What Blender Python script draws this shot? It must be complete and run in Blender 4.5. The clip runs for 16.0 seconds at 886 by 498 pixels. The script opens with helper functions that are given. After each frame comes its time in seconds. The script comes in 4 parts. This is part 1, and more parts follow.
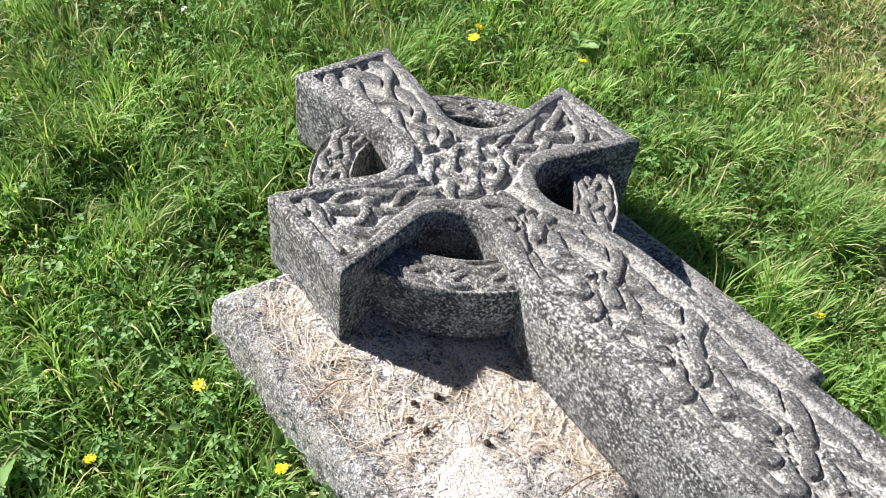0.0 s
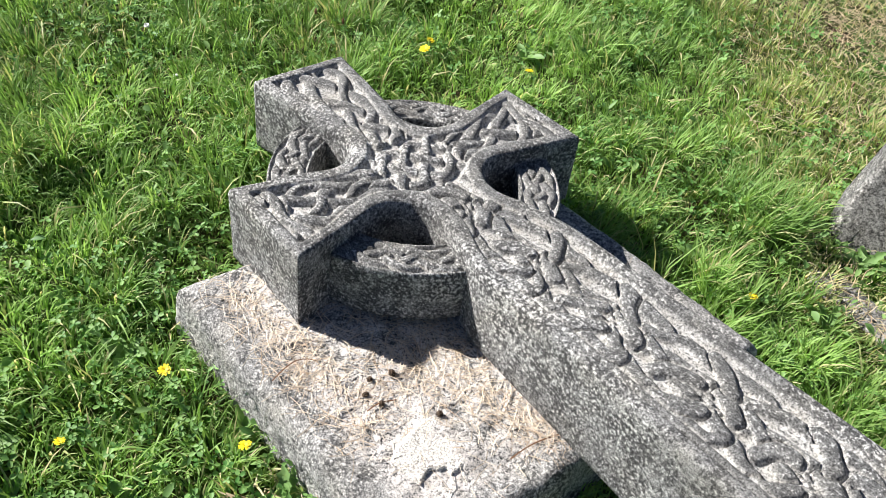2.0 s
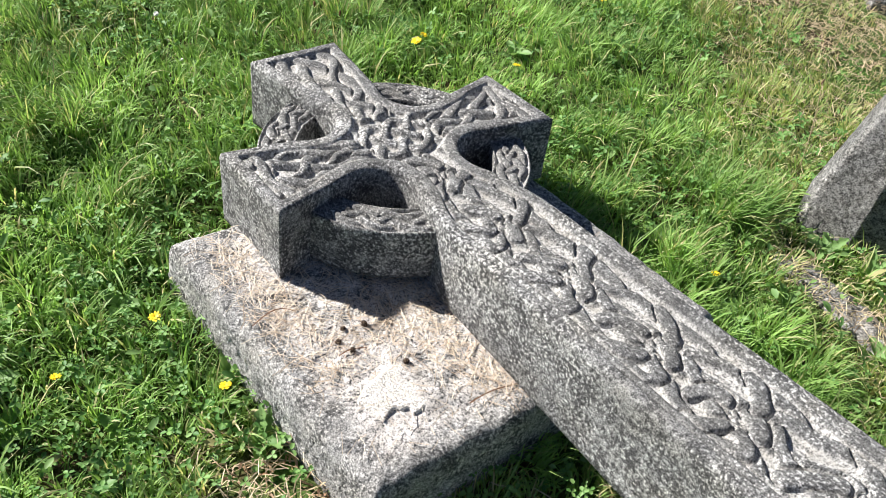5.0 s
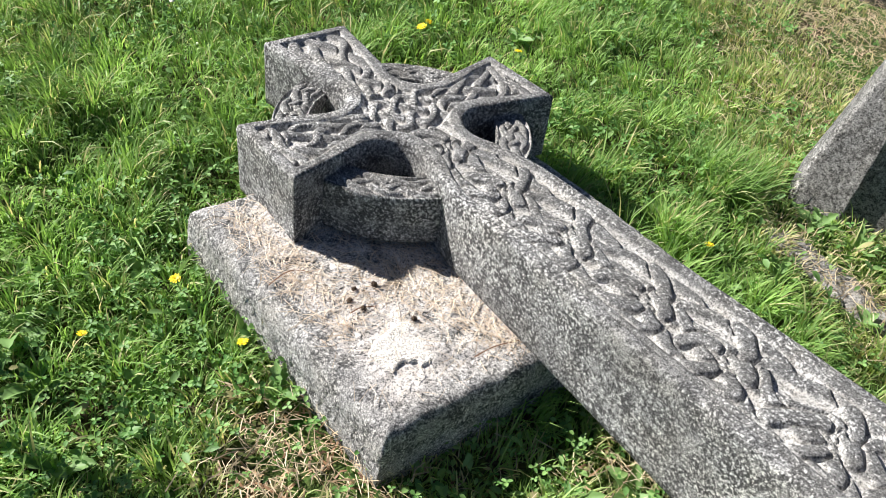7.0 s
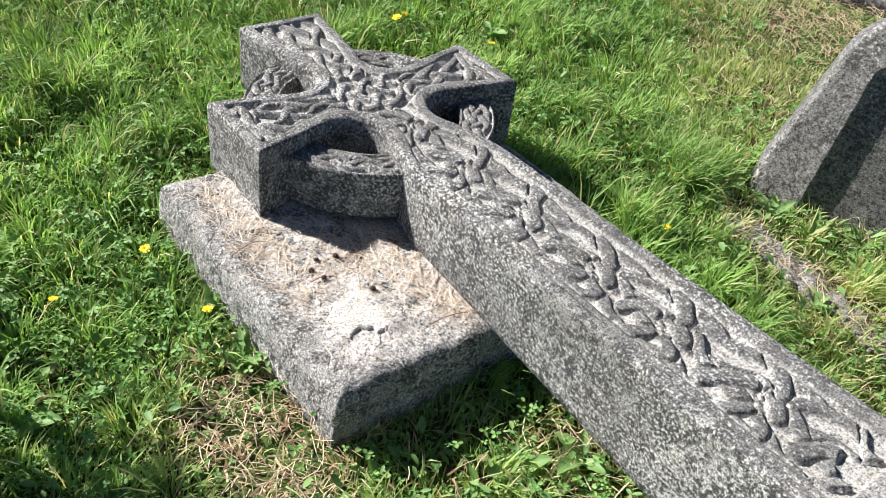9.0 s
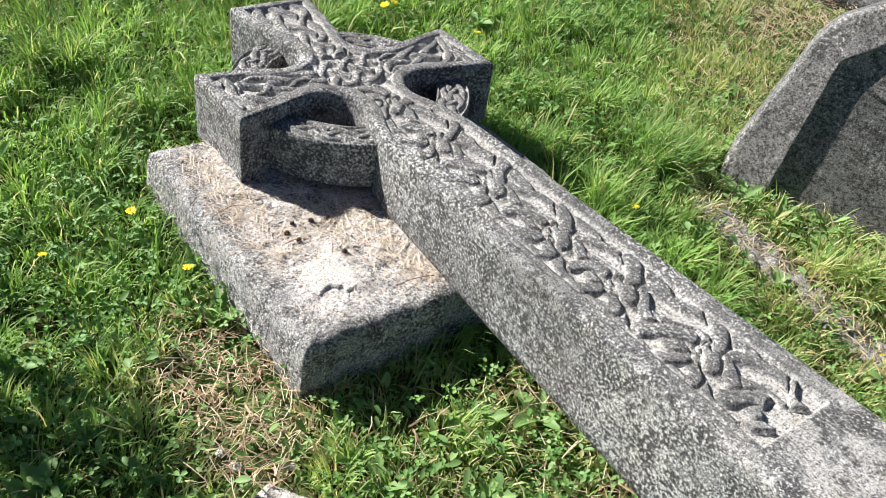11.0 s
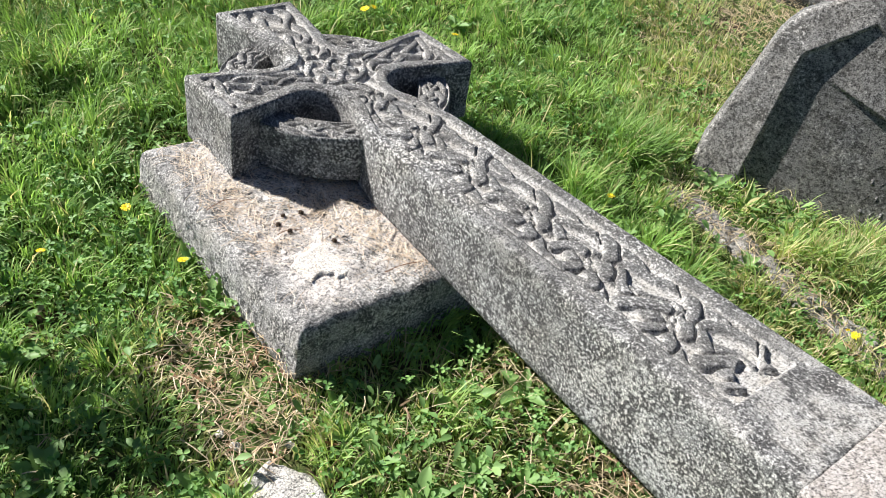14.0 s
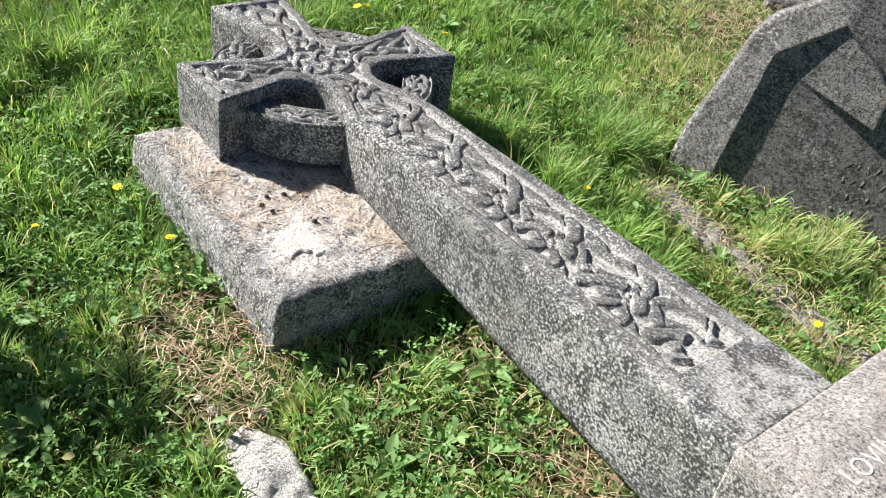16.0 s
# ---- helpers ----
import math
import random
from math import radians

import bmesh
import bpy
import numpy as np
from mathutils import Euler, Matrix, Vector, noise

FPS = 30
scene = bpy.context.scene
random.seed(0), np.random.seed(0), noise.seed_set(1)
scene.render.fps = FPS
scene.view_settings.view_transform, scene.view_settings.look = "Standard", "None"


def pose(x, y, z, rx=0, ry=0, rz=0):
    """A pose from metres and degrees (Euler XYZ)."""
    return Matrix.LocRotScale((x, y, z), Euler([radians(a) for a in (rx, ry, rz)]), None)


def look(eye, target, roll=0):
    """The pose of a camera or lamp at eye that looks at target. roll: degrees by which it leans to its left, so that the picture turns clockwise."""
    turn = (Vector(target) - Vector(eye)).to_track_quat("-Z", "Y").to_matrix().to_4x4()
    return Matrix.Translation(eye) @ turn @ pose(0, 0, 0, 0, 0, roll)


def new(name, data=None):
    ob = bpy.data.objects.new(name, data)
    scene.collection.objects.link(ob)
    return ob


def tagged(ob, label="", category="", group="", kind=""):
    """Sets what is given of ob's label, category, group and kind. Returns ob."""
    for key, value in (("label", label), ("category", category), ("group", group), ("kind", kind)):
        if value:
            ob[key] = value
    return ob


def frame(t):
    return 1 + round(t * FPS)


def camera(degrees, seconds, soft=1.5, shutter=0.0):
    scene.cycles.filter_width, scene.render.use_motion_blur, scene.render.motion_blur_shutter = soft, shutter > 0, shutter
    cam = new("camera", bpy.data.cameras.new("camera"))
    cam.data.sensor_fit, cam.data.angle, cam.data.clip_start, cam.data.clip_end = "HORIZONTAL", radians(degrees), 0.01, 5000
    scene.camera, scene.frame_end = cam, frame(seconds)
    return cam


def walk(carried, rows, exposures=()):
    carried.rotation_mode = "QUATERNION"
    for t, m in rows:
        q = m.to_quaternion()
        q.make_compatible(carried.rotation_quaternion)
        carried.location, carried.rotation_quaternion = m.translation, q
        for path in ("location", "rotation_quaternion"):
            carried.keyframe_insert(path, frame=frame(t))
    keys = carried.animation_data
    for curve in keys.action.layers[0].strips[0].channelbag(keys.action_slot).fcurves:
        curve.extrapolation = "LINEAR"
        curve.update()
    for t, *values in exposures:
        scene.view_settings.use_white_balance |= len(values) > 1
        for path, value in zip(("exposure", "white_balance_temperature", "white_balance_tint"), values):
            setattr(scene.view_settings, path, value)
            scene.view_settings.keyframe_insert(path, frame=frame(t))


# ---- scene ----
cam = camera(54.77, 16.0, soft=0.7)
PATH = [
    (0, (0.0115, 0.0145, 1.5306), (0.1919, 1.3079, 0.0159), 10.83),
    (0.5, (0.0075, -0.0308, 1.5402), (0.2039, 1.2847, 0.0465), 10.69),
    (1, (0.0096, -0.0730, 1.5464), (0.2294, 1.2632, 0.0746), 10.47),
    (1.5, (0.0220, -0.0951, 1.5471), (0.2697, 1.2468, 0.0849), 11.15),
    (2, (0.0436, -0.1271, 1.5498), (0.2896, 1.2254, 0.0972), 11.21),
    (2.5, (0.0638, -0.1625, 1.5563), (0.3069, 1.2003, 0.1128), 11.24),
    (3, (0.0864, -0.1922, 1.5628), (0.3220, 1.1752, 0.1223), 11.07),
    (3.5, (0.1080, -0.2309, 1.5641), (0.3339, 1.1418, 0.1271), 10.89),
    (4, (0.1242, -0.2693, 1.5680), (0.3422, 1.1102, 0.1364), 10.94),
    (6.5, (0.1379, -0.3916, 1.5691), (0.3228, 1.0134, 0.1577), 10.98),
    (7, (0.1250, -0.4463, 1.5714), (0.3198, 0.9589, 0.1616), 10.81),
    (7.5, (0.1332, -0.4882, 1.5764), (0.3357, 0.9226, 0.1732), 11.03),
    (8, (0.1607, -0.5108, 1.5777), (0.3622, 0.9028, 0.1774), 11.21),
    (8.5, (0.1914, -0.5251, 1.5794), (0.3906, 0.8917, 0.1819), 11.22),
    (9, (0.2168, -0.5553, 1.5807), (0.4106, 0.8645, 0.1855), 11.40),
    (11.5, (0.3197, -0.7094, 1.5944), (0.4850, 0.7267, 0.2122), 11.80),
    (12, (0.3015, -0.7158, 1.5961), (0.4688, 0.7210, 0.2149), 11.50),
    (12.5, (0.2825, -0.7329, 1.5993), (0.4598, 0.7066, 0.2222), 11.48),
    (13, (0.2744, -0.7591, 1.5975), (0.4753, 0.6822, 0.2256), 11.42),
    (13.5, (0.2724, -0.7761, 1.6059), (0.4911, 0.6730, 0.2448), 11.53),
    (14, (0.2941, -0.7999, 1.6074), (0.5105, 0.6548, 0.2521), 11.75),
    (14.5, (0.3147, -0.8283, 1.6146), (0.5258, 0.6309, 0.2632), 11.91),
    (15, (0.3395, -0.8576, 1.6218), (0.5449, 0.6041, 0.2723), 11.82),
    (15.5, (0.3618, -0.8889, 1.6277), (0.5620, 0.5732, 0.2779), 11.90),
    (16, (0.3755, -0.9155, 1.6322), (0.5699, 0.5552, 0.2908), 12.17),
]
walk(cam, [(t, look(eye, target, roll)) for t, eye, target, roll in PATH])

# ---- light ----
SUN_FROM = Vector((-0.9, 0.435, 0.649)).normalized()
world = bpy.data.worlds.new("sky")
scene.world = world
world.use_nodes = True
sky = world.node_tree.nodes.new("ShaderNodeTexSky")
sky.sky_type, sky.sun_disc = "NISHITA", False
sky.sun_elevation = math.asin(SUN_FROM.z)
sky.sun_rotation = math.atan2(SUN_FROM.x, SUN_FROM.y)
sky.air_density, sky.dust_density = 0.42, 0.2
sky_out = world.node_tree.nodes["Background"]
sky_out.inputs["Strength"].default_value = 0.05
world.node_tree.links.new(sky.outputs[0], sky_out.inputs["Color"])
sun_data = bpy.data.lights.new("sun", "SUN")
sun_data.energy, sun_data.angle, sun_data.color = 5.0, radians(0.53), (1.0, 0.96, 0.92)
sun = new("sun", sun_data)
sun.matrix_world = look(SUN_FROM * 20, (0, 0, 0))
scene.view_settings.exposure = 1.03


# ---- materials ----
class Nodes:
    """A small builder for one node material."""

    def __init__(self, name):
        self.mat = bpy.data.materials.new(name)
        self.mat.use_nodes = True
        self.tree = self.mat.node_tree
        self.shader = self.tree.nodes["Principled BSDF"]
        self.out = self.tree.nodes["Material Output"]

    def link(self, a, b):
        self.tree.links.new(a, b)

    def node(self, kind, **values):
        n = self.tree.nodes.new(kind)
        for key, value in values.items():
            n.inputs[key].default_value = value
        return n

    def coords(self):
        return self.tree.nodes.new("ShaderNodeTexCoord").outputs["Object"]

    def noise(self, where, scale, detail=4.0, rough=0.6, distort=0.0):
        n = self.node("ShaderNodeTexNoise", Scale=scale, Detail=detail, Roughness=rough, Distortion=distort)
        self.link(where, n.inputs["Vector"])
        return n.outputs[0]

    def cells(self, where, scale, spread=1.0):
        n = self.node("ShaderNodeTexVoronoi", Scale=scale, Randomness=spread)
        self.link(where, n.inputs["Vector"])
        return n.outputs["Distance"]

    def ramp(self, value, low, high, a=(0, 0, 0, 1), b=(1, 1, 1, 1)):
        r = self.tree.nodes.new("ShaderNodeValToRGB")
        r.color_ramp.elements[0].position, r.color_ramp.elements[1].position = low, high
        r.color_ramp.elements[0].color, r.color_ramp.elements[1].color = a, b
        self.link(value, r.inputs["Fac"])
        return r.outputs["Color"]

    def mix(self, fac, a, b, blend="MIX"):
        m = self.tree.nodes.new("ShaderNodeMix")
        m.data_type, m.blend_type = "RGBA", blend
        for value, slot in ((fac, m.inputs["Factor"]), (a, m.inputs["A"]), (b, m.inputs["B"])):
            slot = slot if slot.enabled else [s for s in m.inputs if s.name == slot.name and s.enabled][0]
            if isinstance(value, (tuple, float, int)):
                slot.default_value = value
            else:
                self.link(value, slot)
        return [o for o in m.outputs if o.enabled][0]

    def maths(self, op, a, b):
        m = self.tree.nodes.new("ShaderNodeMath")
        m.operation = op
        for value, slot in ((a, m.inputs[0]), (b, m.inputs[1])):
            if isinstance(value, (float, int)):
                slot.default_value = value
            else:
                self.link(value, slot)
        return m.outputs[0]

    def attribute(self, name):
        a = self.tree.nodes.new("ShaderNodeAttribute")
        a.attribute_name = name
        return a.outputs["Fac"]

    def finish(self, colour, rough, bump=None, strength=0.4, distance=0.002, specular=0.3):
        self.shader.inputs["Specular IOR Level"].default_value = specular
        for value, slot in ((colour, self.shader.inputs["Base Color"]), (rough, self.shader.inputs["Roughness"])):
            if isinstance(value, (tuple, float, int)):
                slot.default_value = value
            else:
                self.link(value, slot)
        if bump is not None:
            b = self.node("ShaderNodeBump", Strength=strength, Distance=distance)
            self.link(bump, b.inputs["Height"])
            self.link(b.outputs[0], self.shader.inputs["Normal"])
        return self.mat


def granite(name, dark, mid, pale, pale_amount=0.5, dark_amount=0.45, crust=(0.72, 0.69, 0.64, 1), grain=1.0, relief=0.75):
    """Weathered grey granite with lichen: pale spots, black bloom, and a light crust where the mesh's deposit attribute says so."""
    m = Nodes(name)
    where = m.coords()
    fine = m.noise(where, 330 * grain, 3, 0.7)
    spots = m.noise(where, 140 * grain, 4, 0.68)
    blotch = m.noise(where, 22, 5, 0.6, 0.4)
    broad = m.noise(where, 3.5, 4, 0.55)
    dirt = m.ramp(m.maths("ADD", m.maths("MULTIPLY", spots, 0.6), m.maths("MULTIPLY", blotch, 0.4)), dark_amount - 0.03, dark_amount + 0.06)
    clean = m.maths("MULTIPLY", m.attribute("dressed"), 0.55)
    colour = m.mix(clean, m.mix(dirt, dark, mid), (mid[0] * 0.52, mid[1] * 0.52, mid[2] * 0.52, 1))
    lichen = m.ramp(m.maths("ADD", m.maths("MULTIPLY", spots, 0.7), m.maths("MULTIPLY", broad, 0.3)), 1.05 - pale_amount, 1.085 - pale_amount)
    colour = m.mix(m.maths("MULTIPLY", lichen, 0.85), colour, pale)
    speck = m.ramp(fine, 0.36, 0.64, (0.25, 0.25, 0.25, 1), (1.6, 1.6, 1.59, 1))
    colour = m.mix(1.0, colour, speck, "MULTIPLY")
    warm = m.ramp(m.noise(where, 9, 4), 0.45, 0.75, (1, 1, 1.01, 1), (1.03, 1.0, 0.95, 1))
    colour = m.mix(1.0, colour, warm, "MULTIPLY")
    worn = m.maths("MULTIPLY", m.attribute("deposit"), m.ramp(m.maths("ADD", m.maths("MULTIPLY", spots, 0.5), m.maths("MULTIPLY", fine, 0.5)), 0.4, 0.56))
    colour = m.mix(worn, colour, m.mix(m.ramp(m.noise(where, 40, 4), 0.4, 0.7), crust, (crust[0] * 0.72, crust[1] * 0.69, crust[2] * 0.64, 1)))
    height = m.maths("ADD", m.maths("MULTIPLY", fine, 0.5), m.maths("MULTIPLY", spots, 0.9))
    return m.finish(colour, 0.88, height, relief, 0.004, 0.25)


def plain(name, a, b, scale=40, rough=0.8, strength=0.3, specular=0.3):
    m = Nodes(name)
    where = m.coords()
    n = m.noise(where, scale, 4)
    return m.finish(m.mix(m.ramp(n, 0.35, 0.65), a, b), rough, n, strength, 0.002, specular)


def foliage(name, a, b, straw, translucent=0.4, patchy=False):
    """Leaf material: hue varies from blade to blade, and turns to straw where the dry attribute is high."""
    m = Nodes(name)
    geo = m.tree.nodes.new("ShaderNodeNewGeometry")
    lush = m.maths("MULTIPLY", m.attribute("lush"), 0.55)
    shade = geo.outputs["Random Per Island"]
    colour = m.mix(m.maths("ADD", lush, m.maths("MULTIPLY", shade, 0.5)) if patchy else shade, a, b)
    colour = m.mix(m.attribute("dry"), colour, straw)
    m.finish(colour, 0.5, None, specular=0.28)
    through_light = m.tree.nodes.new("ShaderNodeBsdfTranslucent")
    m.link(m.mix(1.0, colour, (1.15, 1.15, 0.75, 1), "MULTIPLY"), through_light.inputs["Color"])
    mixer = m.node("ShaderNodeMixShader", Fac=translucent)
    m.link(m.shader.outputs[0], mixer.inputs[1])
    m.link(through_light.outputs[0], mixer.inputs[2])
    m.link(mixer.outputs[0], m.out.inputs["Surface"])
    return m.mat


STONE = granite("cross_granite", (0.075, 0.075, 0.075, 1), (0.28, 0.28, 0.273, 1), (0.6, 0.6, 0.58, 1), 0.502, 0.48, (0.66, 0.65, 0.625, 1))
PLINTH_STONE = granite("plinth_granite", (0.09, 0.09, 0.09, 1), (0.33, 0.325, 0.315, 1), (0.62, 0.61, 0.59, 1), 0.53, 0.45, (0.8, 0.755, 0.72, 1))
BASE_STONE = granite("base_granite", (0.1, 0.096, 0.092, 1), (0.28, 0.267, 0.256, 1), (0.54, 0.52, 0.5, 1), 0.535, 0.46, (0.47, 0.44, 0.42, 1))
HEADSTONE_STONE = granite("headstone_slate", (0.06, 0.06, 0.058, 1), (0.18, 0.18, 0.175, 1), (0.52, 0.51, 0.49, 1), 0.47, 0.47, grain=0.7, relief=0.3)
KERB_STONE = granite("kerb_granite", (0.16, 0.16, 0.155, 1), (0.45, 0.44, 0.42, 1), (0.74, 0.73, 0.7, 1), 0.55, 0.43)
FLAKE = granite("mortar_crust", (0.3, 0.28, 0.25, 1), (0.72, 0.68, 0.62, 1), (0.84, 0.8, 0.74, 1), 0.55, 0.38)
NEEDLE = foliage("dry_needles", (0.68, 0.54, 0.4, 1), (0.4, 0.28, 0.19, 1), (0.82, 0.72, 0.6, 1), 0.1)
CONE = plain("cone_scales", (0.05, 0.035, 0.025, 1), (0.12, 0.08, 0.05, 1), 200)
GRASS = foliage("grass_blades", (0.055, 0.17, 0.025, 1), (0.4, 0.64, 0.175, 1), (0.72, 0.63, 0.37, 1), 0.45, True)
CLOVER = foliage("clover_leaves", (0.09, 0.23, 0.055, 1), (0.28, 0.47, 0.15, 1), (0.4, 0.36, 0.14, 1), 0.35)
WEED = foliage("weed_leaves", (0.11, 0.24, 0.07, 1), (0.29, 0.45, 0.16, 1), (0.42, 0.38, 0.18, 1), 0.35)
STRAW = foliage("dead_grass", (0.52, 0.41, 0.26, 1), (0.27, 0.18, 0.105, 1), (0.66, 0.55, 0.38, 1), 0.12)
LITTER = foliage("leaf_litter", (0.36, 0.2, 0.11, 1), (0.16, 0.08, 0.045, 1), (0.58, 0.41, 0.26, 1), 0.15)
PETAL = plain("yellow_petals", (0.85, 0.6, 0.01, 1), (0.9, 0.7, 0.03, 1), 300, 0.5)
WHITE_PETAL = plain("white_petals", (0.75, 0.75, 0.68, 1), (0.85, 0.85, 0.8, 1), 300, 0.5)
STEM = plain("flower_stem", (0.1, 0.2, 0.03, 1), (0.16, 0.25, 0.05, 1), 100, 0.5)
SEED = plain("seed_head_brown", (0.12, 0.06, 0.03, 1), (0.2, 0.1, 0.05, 1), 200)
PAINT = plain("letter_paint", (0.4, 0.39, 0.37, 1), (0.7, 0.69, 0.67, 1), 130, 0.8)
SOIL = None


def soil():
    m = Nodes("soil_and_thatch")
    where = m.coords()
    n, fine, broad = m.noise(where, 14, 5), m.noise(where, 120, 4), m.noise(where, 2.5, 4)
    earth = m.mix(m.ramp(fine, 0.35, 0.65), (0.035, 0.026, 0.016, 1), (0.13, 0.095, 0.055, 1))
    moss = m.mix(m.ramp(fine, 0.35, 0.65), (0.04, 0.1, 0.018, 1), (0.11, 0.22, 0.045, 1))
    return m.finish(m.mix(m.ramp(m.maths("ADD", m.maths("MULTIPLY", n, 0.5), m.maths("MULTIPLY", broad, 0.5)), 0.4, 0.6), earth, moss), 0.95, fine, 0.6, 0.006, 0.1)


SOIL = soil()


# ---- mesh helpers ----
def value_noise(x, y, scale, seed=0):
    """Smooth noise between 0 and 1 for arrays of places."""
    rng = np.random.default_rng(seed)
    table = rng.random((64, 64))
    fx, fy = np.asarray(x) * scale, np.asarray(y) * scale
    ix, iy = np.floor(fx).astype(int), np.floor(fy).astype(int)
    tx, ty = fx - ix, fy - iy
    tx, ty = tx * tx * (3 - 2 * tx), ty * ty * (3 - 2 * ty)
    a, b = table[ix % 64, iy % 64], table[(ix + 1) % 64, iy % 64]
    c, d = table[ix % 64, (iy + 1) % 64], table[(ix + 1) % 64, (iy + 1) % 64]
    return (a * (1 - tx) + b * tx) * (1 - ty) + (c * (1 - tx) + d * tx) * ty


def rough_noise(x, y, scale, seed=0):
    return sum(value_noise(x, y, scale * 2**k, seed + k) / 2**k for k in range(4)) / 1.875


def mesh_data(name, verts, faces, material, smooth=True, **attributes):
    """A mesh from arrays: faces is a list of integer arrays, one for each number of corners."""
    me = bpy.data.meshes.new(name)
    verts = np.asarray(verts, np.float32)
    me.vertices.add(len(verts))
    me.vertices.foreach_set("co", verts.ravel())
    faces = [np.asarray(f, np.int32) for f in faces if len(f)]
    corners = np.concatenate([f.ravel() for f in faces])
    sizes = np.concatenate([np.full(len(f), f.shape[1], np.int32) for f in faces])
    me.loops.add(len(corners))
    me.loops.foreach_set("vertex_index", corners)
    me.polygons.add(len(sizes))
    me.polygons.foreach_set("loop_start", np.concatenate([[0], np.cumsum(sizes)[:-1]]).astype(np.int32))
    me.polygons.foreach_set("use_smooth", np.full(len(sizes), smooth))
    for key, values in attributes.items():
        me.attributes.new(key, "FLOAT", "POINT").data.foreach_set("value", np.asarray(values, np.float32))
    me.update(calc_edges=True)
    me.validate()
    me.materials.append(material)
    return me


def part(name, bm, material, parent, label=""):
    """One mesh object under a thing, from a bmesh or finished mesh data."""
    if isinstance(bm, bpy.types.Mesh):
        me = bm
    else:
        me = bpy.data.meshes.new(name)
        bm.to_mesh(me)
        bm.free()
        me.materials.append(material)
        me.polygons.foreach_set("use_smooth", [True] * len(me.polygons))
    ob = new(name, me)
    ob.parent = parent
    return tagged(ob, label)


def outline_distance(px, py, poly):
    """Distance to a closed outline (inside: positive) and the nearest place on it."""
    best = np.full(px.shape, 1e9)
    nx, ny = np.zeros_like(px), np.zeros_like(py)
    inside = np.zeros(px.shape, bool)
    for (ax, ay), (bx, by) in zip(poly, np.roll(poly, -1, 0)):
        dx, dy = bx - ax, by - ay
        if dx * dx + dy * dy < 1e-14:
            continue
        k = np.clip(((px - ax) * dx + (py - ay) * dy) / (dx * dx + dy * dy), 0, 1)
        qx, qy = ax + k * dx, ay + k * dy
        d = (px - qx) ** 2 + (py - qy) ** 2
        near = d < best
        best, nx, ny = np.where(near, d, best), np.where(near, qx, nx), np.where(near, qy, ny)
        if dy != 0:
            inside ^= ((ay > py) != (by > py)) & (px < dx * (py - ay) / dy + ax)
    return np.where(inside, 1, -1) * np.sqrt(best), nx, ny


